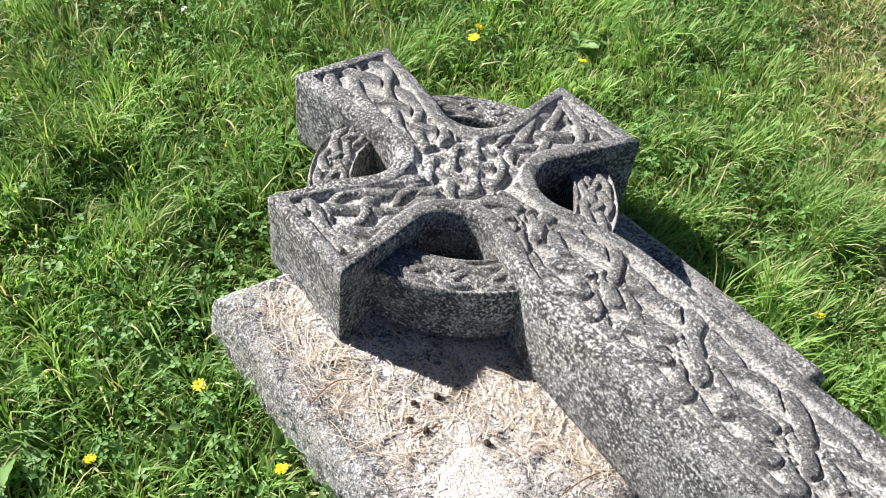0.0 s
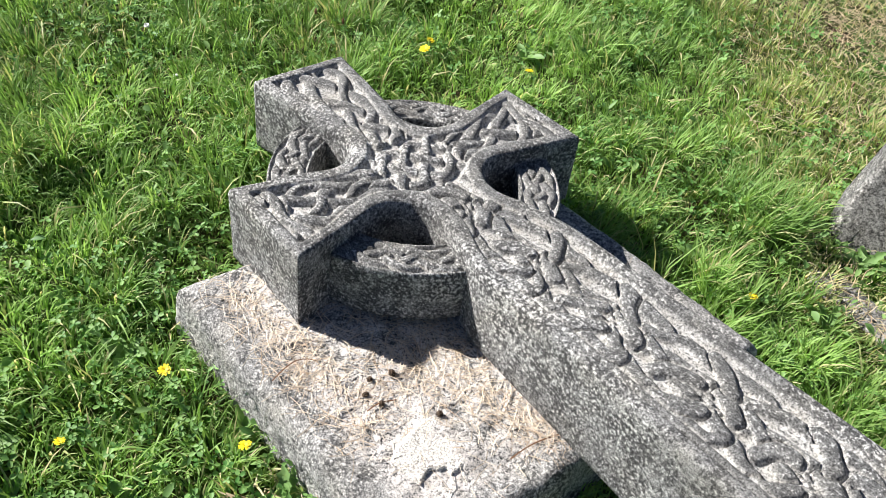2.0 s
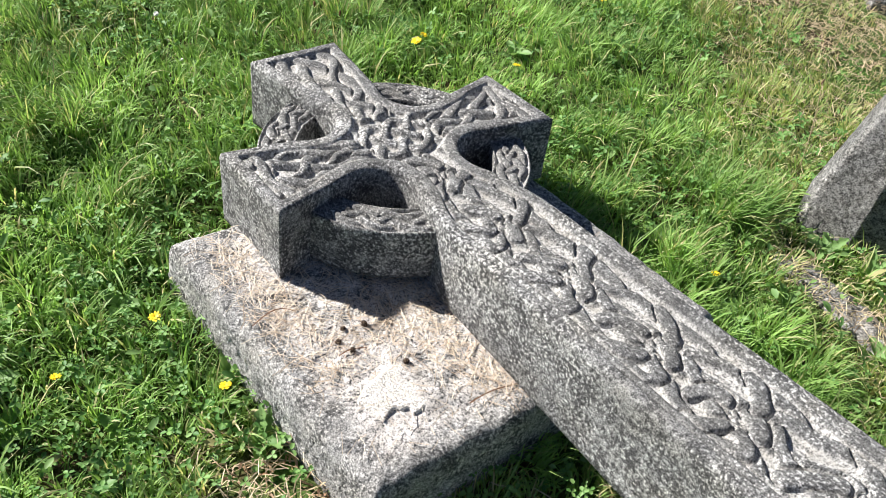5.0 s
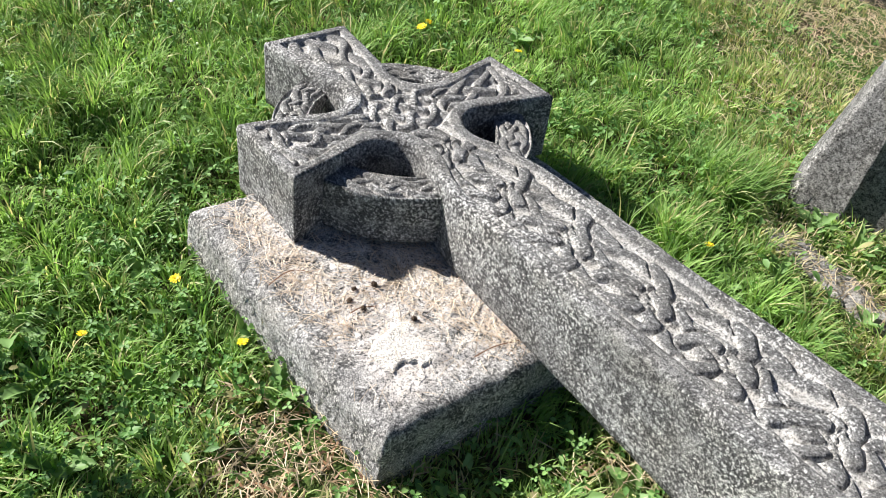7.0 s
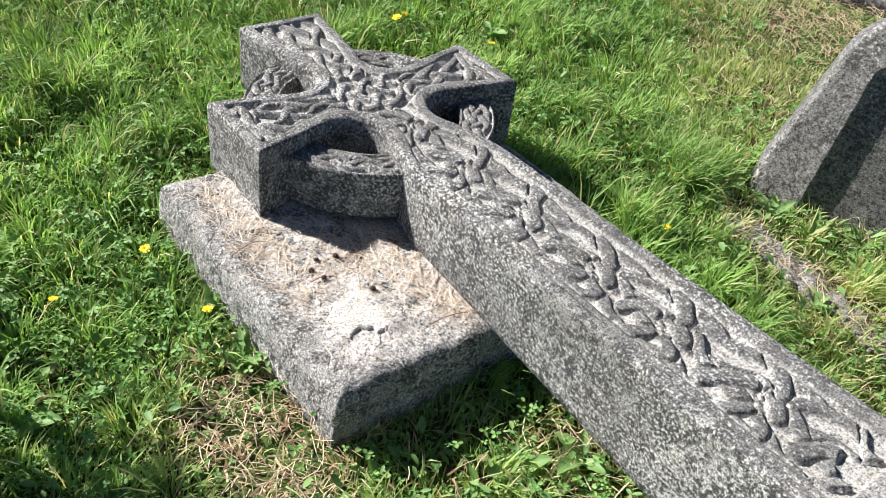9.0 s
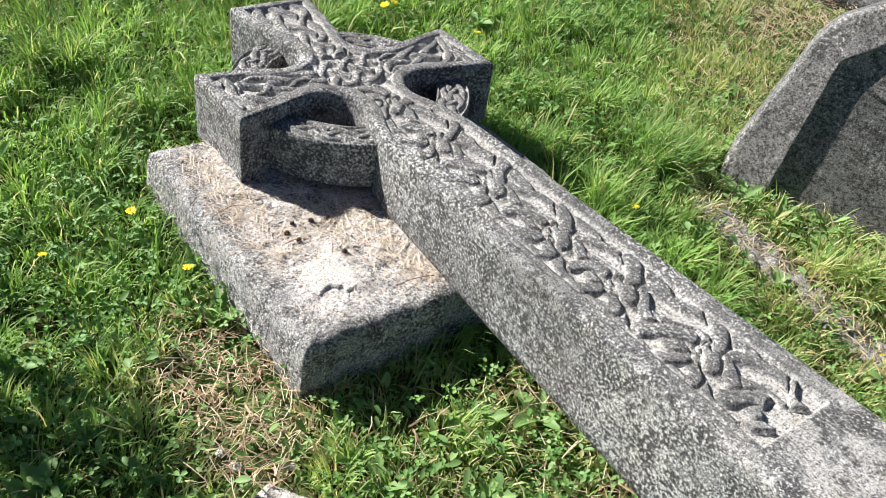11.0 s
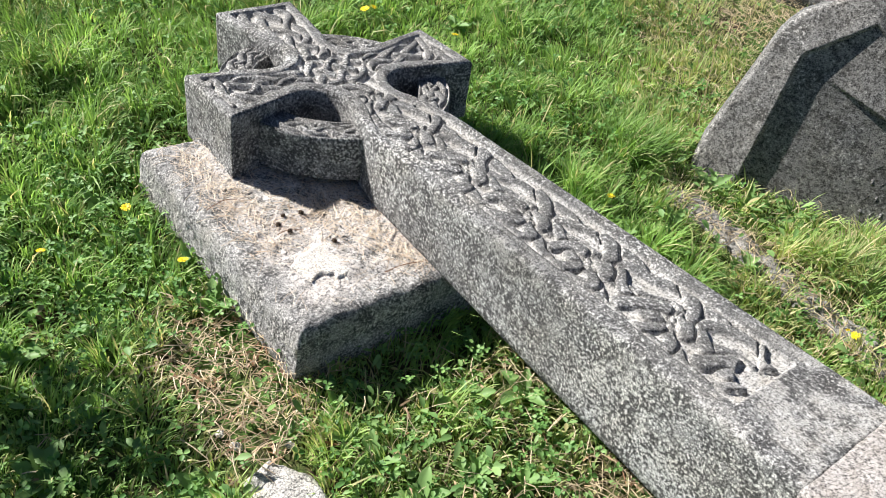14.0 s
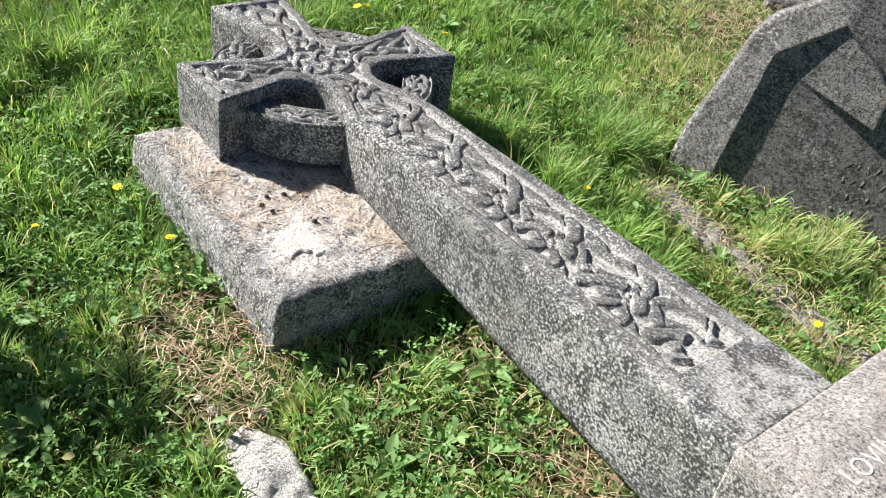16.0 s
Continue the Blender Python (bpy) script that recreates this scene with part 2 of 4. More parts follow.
def slab(name, poly, cell, depth, material, relief=None, rounding=0.01, wall_rows=8, rough=0.002, batter=0.0, seed=3, dressed=None):
    """A stone slab: an outline filled with a fine net whose height relief() gives, rounded at the edge, with rough walls down to depth."""
    poly = np.asarray(poly, float)
    low, high = poly.min(0) - cell, poly.max(0) + cell
    xs, ys = np.arange(low[0], high[0] + cell, cell), np.arange(low[1], high[1] + cell, cell)
    gx, gy = np.meshgrid(xs, ys, indexing="ij")
    cx, cy = gx[:-1, :-1] + cell / 2, gy[:-1, :-1] + cell / 2
    keep = outline_distance(cx, cy, poly)[0] > 0
    index = np.arange(gx.size).reshape(gx.shape)
    quads = np.stack([index[:-1, :-1], index[1:, :-1], index[1:, 1:], index[:-1, 1:]], -1)[keep]
    used, quads = np.unique(quads, return_inverse=True)
    quads = quads.reshape(-1, 4)
    x, y = gx.ravel()[used], gy.ravel()[used]
    edges = np.concatenate([quads[:, [k, (k + 1) % 4]] for k in range(4)])
    key = edges[:, 0] * len(x) + edges[:, 1]
    back = edges[:, 1] * len(x) + edges[:, 0]
    rim = edges[~np.isin(key, back)]
    border = np.unique(rim)
    inside, nx, ny = outline_distance(x, y, poly)
    x[border], y[border], inside[border] = nx[border], ny[border], 0
    inside = np.maximum(inside, 0)
    k = np.clip(1 - inside / rounding, 0, 1)
    worn = 0.6 + 0.8 * rough_noise(x, y, 14, seed)
    z = -rounding * worn * (1 - np.sqrt(np.maximum(1 - k * k, 0)))
    z += rough * 2 * (rough_noise(x, y, 30, seed + 9) - 0.5)
    deposit = np.zeros(len(x))
    if relief:
        dz, deposit = relief(x, y, inside)
        z += dz
    verts, faces, glow = [np.stack([x, y, z], -1)], [quads], [deposit]
    slot = np.full(len(x), -1)
    slot[border] = np.arange(len(border))
    ring = slot[rim]
    above, count = border, len(x)
    centre = poly.mean(0)
    for row in range(1, wall_rows + 1):
        f = row / wall_rows
        wz = z[border] * (1 - f) - (depth(x[border]) if callable(depth) else depth) * f
        out = rough * 3 * (rough_noise(x[border] * 1.7 + wz * 9, y[border] * 1.7 - wz * 11, 16, seed + 5) - 0.5) * min(1, 4 * (1 - f) + 0.3)
        away = np.stack([x[border], y[border]], -1) - centre
        away /= np.linalg.norm(away, axis=1, keepdims=True)
        place = np.stack([x[border], y[border]], -1) + away * (out + batter * f)[:, None]
        verts.append(np.column_stack([place, wz]))
        glow.append(np.zeros(len(border)))
        below = np.arange(count, count + len(border))
        faces[0] = np.concatenate([faces[0], np.stack([above[ring[:, 1]], above[ring[:, 0]], below[ring[:, 0]], below[ring[:, 1]]], -1)])
        above, count = below, count + len(border)
    middle = count
    verts.append(np.array([[*centre, wz.mean()]]))
    glow.append(np.zeros(1))
    under = np.stack([above[ring[:, 1]], above[ring[:, 0]], np.full(len(ring), middle)], -1)
    return mesh_data(name, np.concatenate(verts), [faces[0], under], material, deposit=np.concatenate(glow), dressed=np.concatenate([dressed(x, y, inside) if dressed else 0 * x, np.zeros(middle + 1 - len(x))]))


# ---- ground ----
def ground_height(x, y):
    return 0.03 * (rough_noise(x + 7, y + 7, 1.6, 21) - 0.5) + 0.012 * (rough_noise(x + 7, y + 7, 9, 31) - 0.5)


def build_ground():
    steps = np.concatenate([-np.geomspace(2.6, 900, 26)[::-1], np.linspace(-2.55, 2.55, 160), np.geomspace(2.6, 900, 26)])
    gx, gy = np.meshgrid(steps + 0.8, steps + 1.3, indexing="ij")
    near = np.clip(1.3 - np.hypot(gx - 0.8, gy - 1.3) / 12, 0, 1)
    gz = ground_height(gx, gy) * near
    index = np.arange(gx.size).reshape(gx.shape)
    quads = np.stack([index[:-1, :-1], index[1:, :-1], index[1:, 1:], index[:-1, 1:]], -1).reshape(-1, 4)
    me = mesh_data("ground", np.stack([gx, gy, gz], -1).reshape(-1, 3), [quads], SOIL)
    tagged(new("ground", me), "dark soil and moss under churchyard grass", "ground", kind="structure")


build_ground()

# ---- fallen cross: x runs from the head to the foot, y across the arms, z out of the carved face ----
CROSS_X, CROSS_Y = Vector((0.6036, -0.7898, 0.1090)).normalized(), Vector((0.7968, 0.6025, -0.0459))
CROSS_Z = CROSS_X.cross(CROSS_Y).normalized()
CROSS_Y = CROSS_Z.cross(CROSS_X)
CROSS = Matrix.Translation((-0.079, 1.664, 0.258)) @ Matrix((CROSS_X, CROSS_Y, CROSS_Z)).transposed().to_4x4()
HUB, ARM, HALF, FOOT, THICK = 0.473, 0.392, 0.13, 2.085, 0.185
PIT, PIT_R = 0.163, 0.079


def armpit(sx, sy, far, far_half):
    """The line from an arm's end corner along its tapering edge, round the armpit and on to the far end of the next limb."""
    points = [(0.13, ARM)]
    for k in range(13):
        a = radians(169 + k * 114 / 12)
        points.append((PIT + PIT_R * math.cos(a), PIT + PIT_R * math.sin(a)))
    points += [(0.36, HALF), (far, far_half)] if far > 1 else [(far, far_half)]
    return [(HUB + sx * px, sy * py) for px, py in points]


def cross_outline():
    foot, head = FOOT - HUB, HUB
    up_right = armpit(1, 1, foot, 0.153)
    down_right = armpit(-1, 1, head, HALF)
    down_left = armpit(-1, -1, head, HALF)
    up_left = armpit(1, -1, foot, 0.153)
    return up_left + up_right[::-1] + down_right + down_left[::-1]


def soft_wave(p):
    return np.arcsin(0.94 * np.cos(2 * math.pi * p)) / math.asin(0.94)


def plait(along, across, reach, period, half, strands=4, seed=0, hook=0.0, wander=0.07):
    """Height (0 to 1) of a plait of rounded strands; the one on top is parted from the one below by a narrow groove. hook: how much more sharply a strand leaves an edge than it nears it."""
    turns = np.arange(2 * strands + 1)
    tops = np.where((turns < strands) == (turns % 2 == 1), 1.0, 0.1)
    tops[[0, strands, -1]] = 0.5
    height, owner = np.zeros_like(along), np.full(along.shape, -1.0)
    shift = wander * (value_noise(along, across * 0.6, 7, seed + 2) - 0.5)
    along = along + shift + 0.012 * (value_noise(along, across, 22, seed) - 0.5)
    across = across + 0.010 * (value_noise(along, across, 24, seed + 1) - 0.5)

    def sway(p):
        return soft_wave(p - hook * np.cos(4 * math.pi * p))

    for k in range(strands):
        p = along / period + k / strands
        slope = (sway(p + 0.004) - sway(p - 0.004)) / 0.008 / period * reach
        thick = half * (0.95 + 0.16 * np.sin(2 * math.pi * (p * 1.5 + 0.3 * k)))
        d = np.abs(across - reach * sway(p)) / np.sqrt(1 + slope**2) / thick
        over = np.interp((p % 1.0) * 2 * strands, turns, tops)
        body = np.sqrt(np.maximum(1 - np.minimum(d, 1) ** 2.4, 0)) * (0.66 + 0.34 * over)
        mine = (d < 1.25) & (over > owner)
        lone = mine & (owner < 0) & (d >= 1)
        height = np.where(mine & ~lone, np.where(d < 1, body, 0.05), height)
        owner = np.where(mine & ~lone, over, owner)
        height = np.where((d < 1) & (owner < 0), body, height)
    return height


def loop_chain(x, y, start, unit, half, seed):
    """Height (0 to 1) of a chain of paired teardrop loops that cross between the pairs and end blunt at the panel's edges."""
    x = x + 0.03 * (value_noise(x, y * 0.5, 6, seed) - 0.5) + 0.02 * (value_noise(x, y, 17, seed + 1) - 0.5)
    y = y + 0.02 * (value_noise(x, y, 17, seed + 2) - 0.5)
    knots = [(-0.42, 0.034), (-0.18, 0.024), (0.12, -0.008), (0.48, -0.026), (0.8, -0.04), (0.95, -0.062), (0.84, -0.081), (0.5, -0.080), (0.12, -0.070), (-0.2, -0.042), (-0.46, -0.012)]
    steps = np.linspace(0, len(knots) - 1, 90)
    kx, ky = (np.interp(steps, range(len(knots)), [k[i] for k in knots]) for i in (0, 1))
    for _ in range(4):
        kx[1:-1], ky[1:-1] = (kx[:-2] + kx[1:-1] * 2 + kx[2:]) / 4, (ky[:-2] + ky[1:-1] * 2 + ky[2:]) / 4
    f = np.linspace(0, 1, 90)
    height, owner = np.zeros_like(x), np.full(x.shape, -1.0)
    place = ((x - start) / unit) % 1.0
    width = half * (0.9 + 0.25 * value_noise(x, y, 26, seed + 5))

    def lay(height, owner, px, py, over):
        """Lay one strand over what is there, where it runs on top."""
        for turn in (-1, 0, 1):
            best, top = np.full(x.shape, 1e9), np.zeros_like(x)
            for ax, ay, level in zip(px, py, over):
                d = ((place + turn - ax) * unit) ** 2 + (y - ay) ** 2
                near = d < best
                best, top = np.where(near, d, best), np.where(near, level, top)
            d = np.sqrt(best) / width
            body = np.sqrt(np.maximum(1 - np.minimum(d, 1) ** 4.0, 0)) * (0.66 + 0.34 * top)
            mine = (d < 1.25) & (top > owner)
            lone = mine & (owner < 0) & (d >= 1)
            height = np.where(mine & ~lone, np.where(d < 1, body, 0.05), height)
            owner = np.where(mine & ~lone, top, owner)
        return height, owner

    levels = (0, 0.14, 0.3, 0.7, 0.86, 1)
    height, owner = lay(height, owner, kx, ky, np.interp(f, levels, (0.1, 0.9, 0.6, 0.62, 0.2, 0.05)))
    height, owner = lay(height, owner, kx + 0.06, -ky, np.interp(f, levels, (0.7, 0.15, 0.5, 0.58, 0.95, 0.4)))
    # short links that pass over the loops
    g = np.linspace(0, 1, 24)
    for (ax, ay), (bx, by), bow in (((0.20, -0.043), (0.46, 0.010), 0.010), ((0.36, -0.088), (0.64, -0.040), -0.008), ((0.44, 0.090), (0.70, 0.036), 0.008), ((0.66, 0.020), (0.88, -0.018), 0.006)):
        height, owner = lay(height, owner, ax + (bx - ax) * g, ay + (by - ay) * g + bow * np.sin(math.pi * g), 0.97 + 0 * g)
    return height


def smooth(a, b, x):
    t = np.clip((x - a) / (b - a), 0, 1)
    return t * t * (3 - 2 * t)


def cross_relief(x, y, inside):
    du = x - HUB
    pit = np.hypot(np.abs(du) - PIT, np.abs(y) - PIT) - PIT_R
    collar = smooth(0.075, 0.04, pit)
    rim_width = 0.029 + 0.011 * collar + 0.012 * smooth(0.8, 1.1, x) + 0.012 * smooth(1.2, 1.9, x)
    wobble = 0.005 * (rough_noise(x, y, 20, 4) - 0.5)
    panel = smooth(0, 0.007 + 0.005 * collar, inside - rim_width + wobble) * smooth(0, 0.006, 1.905 - x)
    shaft = loop_chain(x, (y + 0.006) / (0.95 + 0.16 * smooth(1.2, 1.8, x)), 0.935, 0.206, 0.0160, 11)
    tips = 1.897 - 0.055 * np.abs(np.sin((y + 0.1 - 0.01 * np.sin(x * 90)) * math.pi / 0.097 + math.pi / 2))
    shaft = np.where(x > tips, np.where(x > tips + 0.004, 0, 0.1), shaft)
    head = plait(x + 0.06, y, 0.052 + 0.022 * smooth(0.25, 0.08, x), 0.5, 0.0165, 4, 29, 0.03, 0.09)
    arm_reach = 0.040 + 0.030 * smooth(0.12, 0.3, np.abs(y))
    arm = plait(np.abs(y) + 0.3 * (y > 0), du, arm_reach, 0.46, 0.0155, 4, 17, 0.03, 0.11)
    band = np.abs(np.abs(y) - 0.338 + 0.008 * np.sin(du * 45 + 2 * np.sign(y))) / 0.0135
    arm = np.where(band < 1, np.sqrt(np.maximum(1 - band**2.4, 0)) * 0.85, np.where(band < 1.25, 0.05, arm))
    hub = plait(y + 0.04, du, 0.066, 0.25, 0.0135, 4, 37, 0.0, 0.05)
    in_arm = (np.abs(y) > 0.092) & (np.abs(du) < 0.15)
    in_hub = (np.abs(y) < 0.092) & (np.abs(du) < 0.09)
    carved = np.where(in_arm, arm, np.where(in_hub, hub, np.where(du < 0, head, shaft)))
    parted = np.minimum(np.where(np.abs(du) < 0.12, np.abs(np.abs(y) - 0.092), 1), np.where(np.abs(y) < 0.092, np.abs(np.abs(du) - 0.09), 1))
    carved = carved * smooth(0.001, 0.006, parted)
    worn = 0.78 + 0.36 * rough_noise(x, y, 12, 40)
    depth = 0.0165 - 0.003 * smooth(0.7, 0.9, x)
    z = -depth * panel + depth * carved * panel * np.clip(worn, 0, 1.0)
    # rounded collars round the armpits
    k = np.clip(1 - pit / 0.024, 0, 1)
    z -= 0.017 * (1 - np.sqrt(np.maximum(1 - k * k, 0))) * smooth(0.03, 0.02, pit)
    z -= 0.0055 * smooth(0.0055, 0.0, np.abs(inside - rim_width * 0.62 - 0.002)) * smooth(0.85, 0.95, x) * smooth(1.95, 1.9, x)
    deposit = panel * smooth(0.66, 0.3, carved) * (0.72 + 0.5 * rough_noise(x, y, 18, 50))
    deposit = np.maximum(deposit, 0.75 * smooth(0.44, 0.6, rough_noise(x, y, 22, 60)) * smooth(1.75, 2.0, x))
    edge = np.exp(-(((inside - rim_width + wobble - 0.003) / 0.0035) ** 2)) * smooth(0, 0.006, 1.905 - x)
    edge = np.maximum(edge, np.exp(-(((1.903 - x) / 0.0035) ** 2)) * (inside > rim_width))
    z -= 0.0045 * edge
    deposit = np.maximum(deposit, 0.75 * edge * (0.7 + 0.6 * rough_noise(x, y, 25, 55)))
    return z, np.clip(deposit, 0, 1)


def build_cross():
    cross = tagged(new("celtic_cross"), "fallen grey granite Celtic cross with carved knotwork on a plinth", "gravestone cross")
    cross.matrix_world = CROSS
    outline = cross_outline()
    part("carved_body", slab("carved_body", outline, 0.0028, lambda x: THICK + 0.085 * np.maximum(x - 0.82, 0), STONE, cross_relief, 0.011, 12, 0.0010, 0.0, 5, lambda x, y, i: smooth(0.015, 0.03, i) * smooth(1.915, 1.9, x)), STONE, cross, "shaft and arms with carved knotwork")

    def ring_relief(x, y, inside):
        r, a = np.hypot(x - HUB, y), np.arctan2(np.abs(y), np.abs(x - HUB))
        carved = plait(a * 0.28 + 0.02, r - 0.281, 0.026, 0.3, 0.0115, 4, 33, 0.0, 0.05)
        panel = smooth(0.004, 0.009, inside)
        return -0.011 * panel + 0.013 * carved * panel, panel * smooth(0.6, 0.15, carved) * 0.9

    for sx, sy in ((1, -1), (1, 1), (-1, -1), (-1, 1)):
        angles = [radians(12 + k * 66 / 24) for k in range(25)]
        arc = [(HUB + sx * 0.327 * math.cos(a), sy * 0.327 * math.sin(a)) for a in angles]
        arc += [(HUB + sx * 0.235 * math.cos(a), sy * 0.235 * math.sin(a)) for a in reversed(angles)]
        ring = part("ring_segment", slab("ring_segment", arc, 0.0025, 0.125, STONE, ring_relief, 0.012, 8, 0.0012, 0.0, 8, lambda x, y, i: smooth(0.0, 0.012, i)), STONE, cross)
        ring.location = (0, 0, -0.04)

    def base_relief(x, y, inside):
        return 0.022 * smooth(0.0, 0.1, inside), 0.55 + 0.4 * rough_noise(x, y, 16, 71)

    block = [(2.077, -0.158), (2.62, -0.18), (2.62, 0.5), (2.077, 0.47)]
    base = part("base_block", slab("base_block", block, 0.006, 0.5, BASE_STONE, base_relief, 0.009, 10, 0.004, 0.0, 14), BASE_STONE, cross, "pale stone base with white lettering")
    base.location = (0, 0, 0.002)
    curve = bpy.data.curves.new("letters", "FONT")
    curve.body, curve.size, curve.extrude, curve.space_character = "LOVIN", 0.052, 0.0005, 1.12
    scratch = new("letters", curve)
    bpy.context.view_layer.update()
    me = bpy.data.meshes.new_from_object(scratch.evaluated_get(bpy.context.evaluated_depsgraph_get()))
    bpy.data.objects.remove(scratch)
    me.materials.clear()
    me.materials.append(PAINT)
    letters = new("inscription", me)
    letters.parent = base
    letters.matrix_basis = Matrix(((0, -1, 0, 2.245), (1, 0, 0, -0.075), (0, 0, 1, 0.0225), (0, 0, 0, 1)))
    tagged(letters, "white painted letters")


build_cross()

# ---- plinth ----
PLINTH = [(0.205, 0.425), (0.985, 0.96), (0.50, 1.49), (-0.285, 1.02)]


def build_plinth():
    def relief(x, y, inside):
        z = -0.0172 * (x - 0.197) - 0.018 * (y - 0.766)
        z += 0.012 * (rough_noise(x, y, 7, 81) - 0.5)
        crust = smooth(0.035, 0.1, inside + 0.07 * (rough_noise(x, y, 9, 82) - 0.5)) * smooth(0.27, 0.42, rough_noise(x, y, 24, 83))
        return z + 0.003 * crust, np.clip(crust, 0, 1)

    me = slab("plinth_block", PLINTH, 0.006, 0.23, PLINTH_STONE, relief, 0.036, 12, 0.006, 0.012, 25)
    plinth = tagged(new("plinth"), "low worn granite plinth strewn with dry needles", "stone plinth")
    plinth.location = (0, 0, 0.160)
    part("block", me, PLINTH_STONE, plinth)
    sheet = [(0.162, 0.627), (0.190, 0.607), (0.216, 0.589), (0.226, 0.608), (0.236, 0.622), (0.250, 0.619), (0.263, 0.627), (0.274, 0.612), (0.290, 0.622), (0.307, 0.642), (0.291, 0.659), (0.268, 0.700), (0.247, 0.735), (0.225, 0.725), (0.195, 0.69), (0.172, 0.66)]
    crust = part("mortar_crust", slab("mortar_crust", sheet, 0.004, 0.012, FLAKE, lambda x, y, i: (-0.0172 * (x - 0.197) - 0.018 * (y - 0.766) + 0.003 * (rough_noise(x, y, 22, 86) - 0.5), 0 * x), 0.003, 3, 0.002, 0.0, 27), FLAKE, plinth, "pale flaking crust with a ragged edge")
    crust.location.z = 0.007
    return plinth


build_plinth()


# ---- kerbs and neighbouring stones ----
def kerb(label, a, b, width, height, seed, stone=KERB_STONE):
    ax, ay = a
    bx, by = b
    length = math.hypot(bx - ax, by - ay)
    sx, sy = -(by - ay) / length * width / 2, (bx - ax) / length * width / 2
    ex, ey = (bx - ax) / length, (by - ay) / length
    points = [(ax - sx, ay - sy), (bx - sx, by - sy), (bx + sx, by + sy), (ax + sx + ex * 0.05, ay + sy + ey * 0.05), (ax + sx * 0.5 + ex * 0.01, ay + sy * 0.5 + ey * 0.01), (ax - ex * 0.03, ay - ey * 0.03)]
    me = slab("grave_kerb", points, 0.008, 0.12, stone, lambda x, y, i: (0.026 * (rough_noise(x, y, 12, seed) - 0.5), 0.7 * rough_noise(x, y, 12, seed + 1)), 0.02, 6, 0.011, 0.0, seed)
    ob = tagged(new("grave_kerb", me), label, "kerb stone")
    ob.location.z = height
    return ob


kerb("pale granite kerb stone sunk in the grass", (0.185, 0.185), (0.46, -0.24), 0.14, 0.026, 91)
kerb("grey kerb stone overgrown with grass", (1.30, 1.31), (1.85, 0.5), 0.12, 0.012, 95, HEADSTONE_STONE)


def build_headstone():
    e, f = Vector((0.918, -0.396, 0)), Vector((-0.396, -0.918, 0.35)).normalized()
    up = f.cross(e).normalized()
    outer = [(-0.15, -0.12), (0.9, -0.12), (0.85, 0.25), (0.56, 0.56), (0.21, 0.76), (0.10, 0.675), (0.085, 0.65), (-0.005, 0.585), (-0.03, 0.548), (-0.048, 0.512), (-0.14, 0.125)]
    inner = np.array([(-0.014, -0.3), (0.72, -0.3), (0.66, 0.22), (0.354, 0.514), (0.195, 0.605), (0.036, 0.462)])

    def relief(x, y, inside):
        d = outline_distance(x, y, inner)[0]
        z = -0.017 * smooth(0.0, 0.006, d) - 0.24 * np.maximum(-d - 0.004, 0)
        facet = (y - 0.409) + (x - 0.136) * 0.273
        z += 0.13 * np.clip(x - 0.13, 0, 0.26) * smooth(0.0, 0.004, facet) * smooth(0.0, 0.012, d) * smooth(0.41, 0.4, x)
        return z, 0.25 * rough_noise(x, y, 14, 101)

    stone = tagged(new("headstone"), "leaning grey gabled headstone with a sunken worn panel", "headstone")
    stone.matrix_world = Matrix.Translation((1.50, 1.36, 0.0)) @ Matrix((e, up, f)).transposed().to_4x4()
    part("slab", slab("headstone_slab", outer, 0.005, 0.13, HEADSTONE_STONE, relief, 0.014, 8, 0.0007, 0.0, 103), HEADSTONE_STONE, stone)
    for row in range(4):
        for k in range(5):
            bm = bmesh.new()
            bmesh.ops.create_cube(bm, size=1, matrix=Matrix.Translation((0.385 + 0.03 * k + 0.004 * row, 0.215 - 0.05 * row + 0.004 * k, -0.017)) @ pose(0, 0, 0, 0, 0, 20 * ((k * 7 + row * 3) % 5 - 2)) @ Matrix.Diagonal((0.003 + 0.006 * ((k + row) % 2), 0.02, 0.0012, 1)))
            part("worn_letter", bm, HEADSTONE_STONE, stone)


build_headstone()


def far_stone():
    points = [(2.10, 2.80), (3.2, 2.36), (3.5, 3.1), (2.4, 3.6)]
    me = slab("ledger_stone", points, 0.02, 0.2, HEADSTONE_STONE, None, 0.03, 5, 0.008, 0.0, 111)
    ob = tagged(new("ledger_stone", me), "flat grey ledger stone in the grass", "grave slab")
    ob.location.z = 0.07


far_stone()


# ---- grass ----
def free_of_stone(x, y, margin=0.0):
    """True where no stone stands."""
    ok = outline_distance(x, y, np.array(PLINTH))[0] < 0.012 + margin
    flat = [CROSS @ Vector(p) for p in ((2.08, -0.17, 0), (2.7, -0.18, 0), (2.7, 0.5, 0), (2.08, 0.47, 0))]
    ok &= outline_distance(x, y, np.array([(p.x, p.y) for p in flat]))[0] < -0.01
    head = np.array([(1.36, 1.42), (2.3, 1.02), (2.4, 1.2), (1.42, 1.58)])
    ok &= outline_distance(x, y, np.array([(0.12, 0.16), (0.25, 0.225), (0.52, -0.2), (0.40, -0.28)]))[0] < 0.02 * (rough_noise(x, y, 20, 120) - 0.3)
    ok &= outline_distance(x, y, np.array([(2.10, 2.80), (3.2, 2.36), (3.5, 3.1), (2.4, 3.6)]))[0] < 0
    return ok & (outline_distance(x, y, head)[0] < 0)


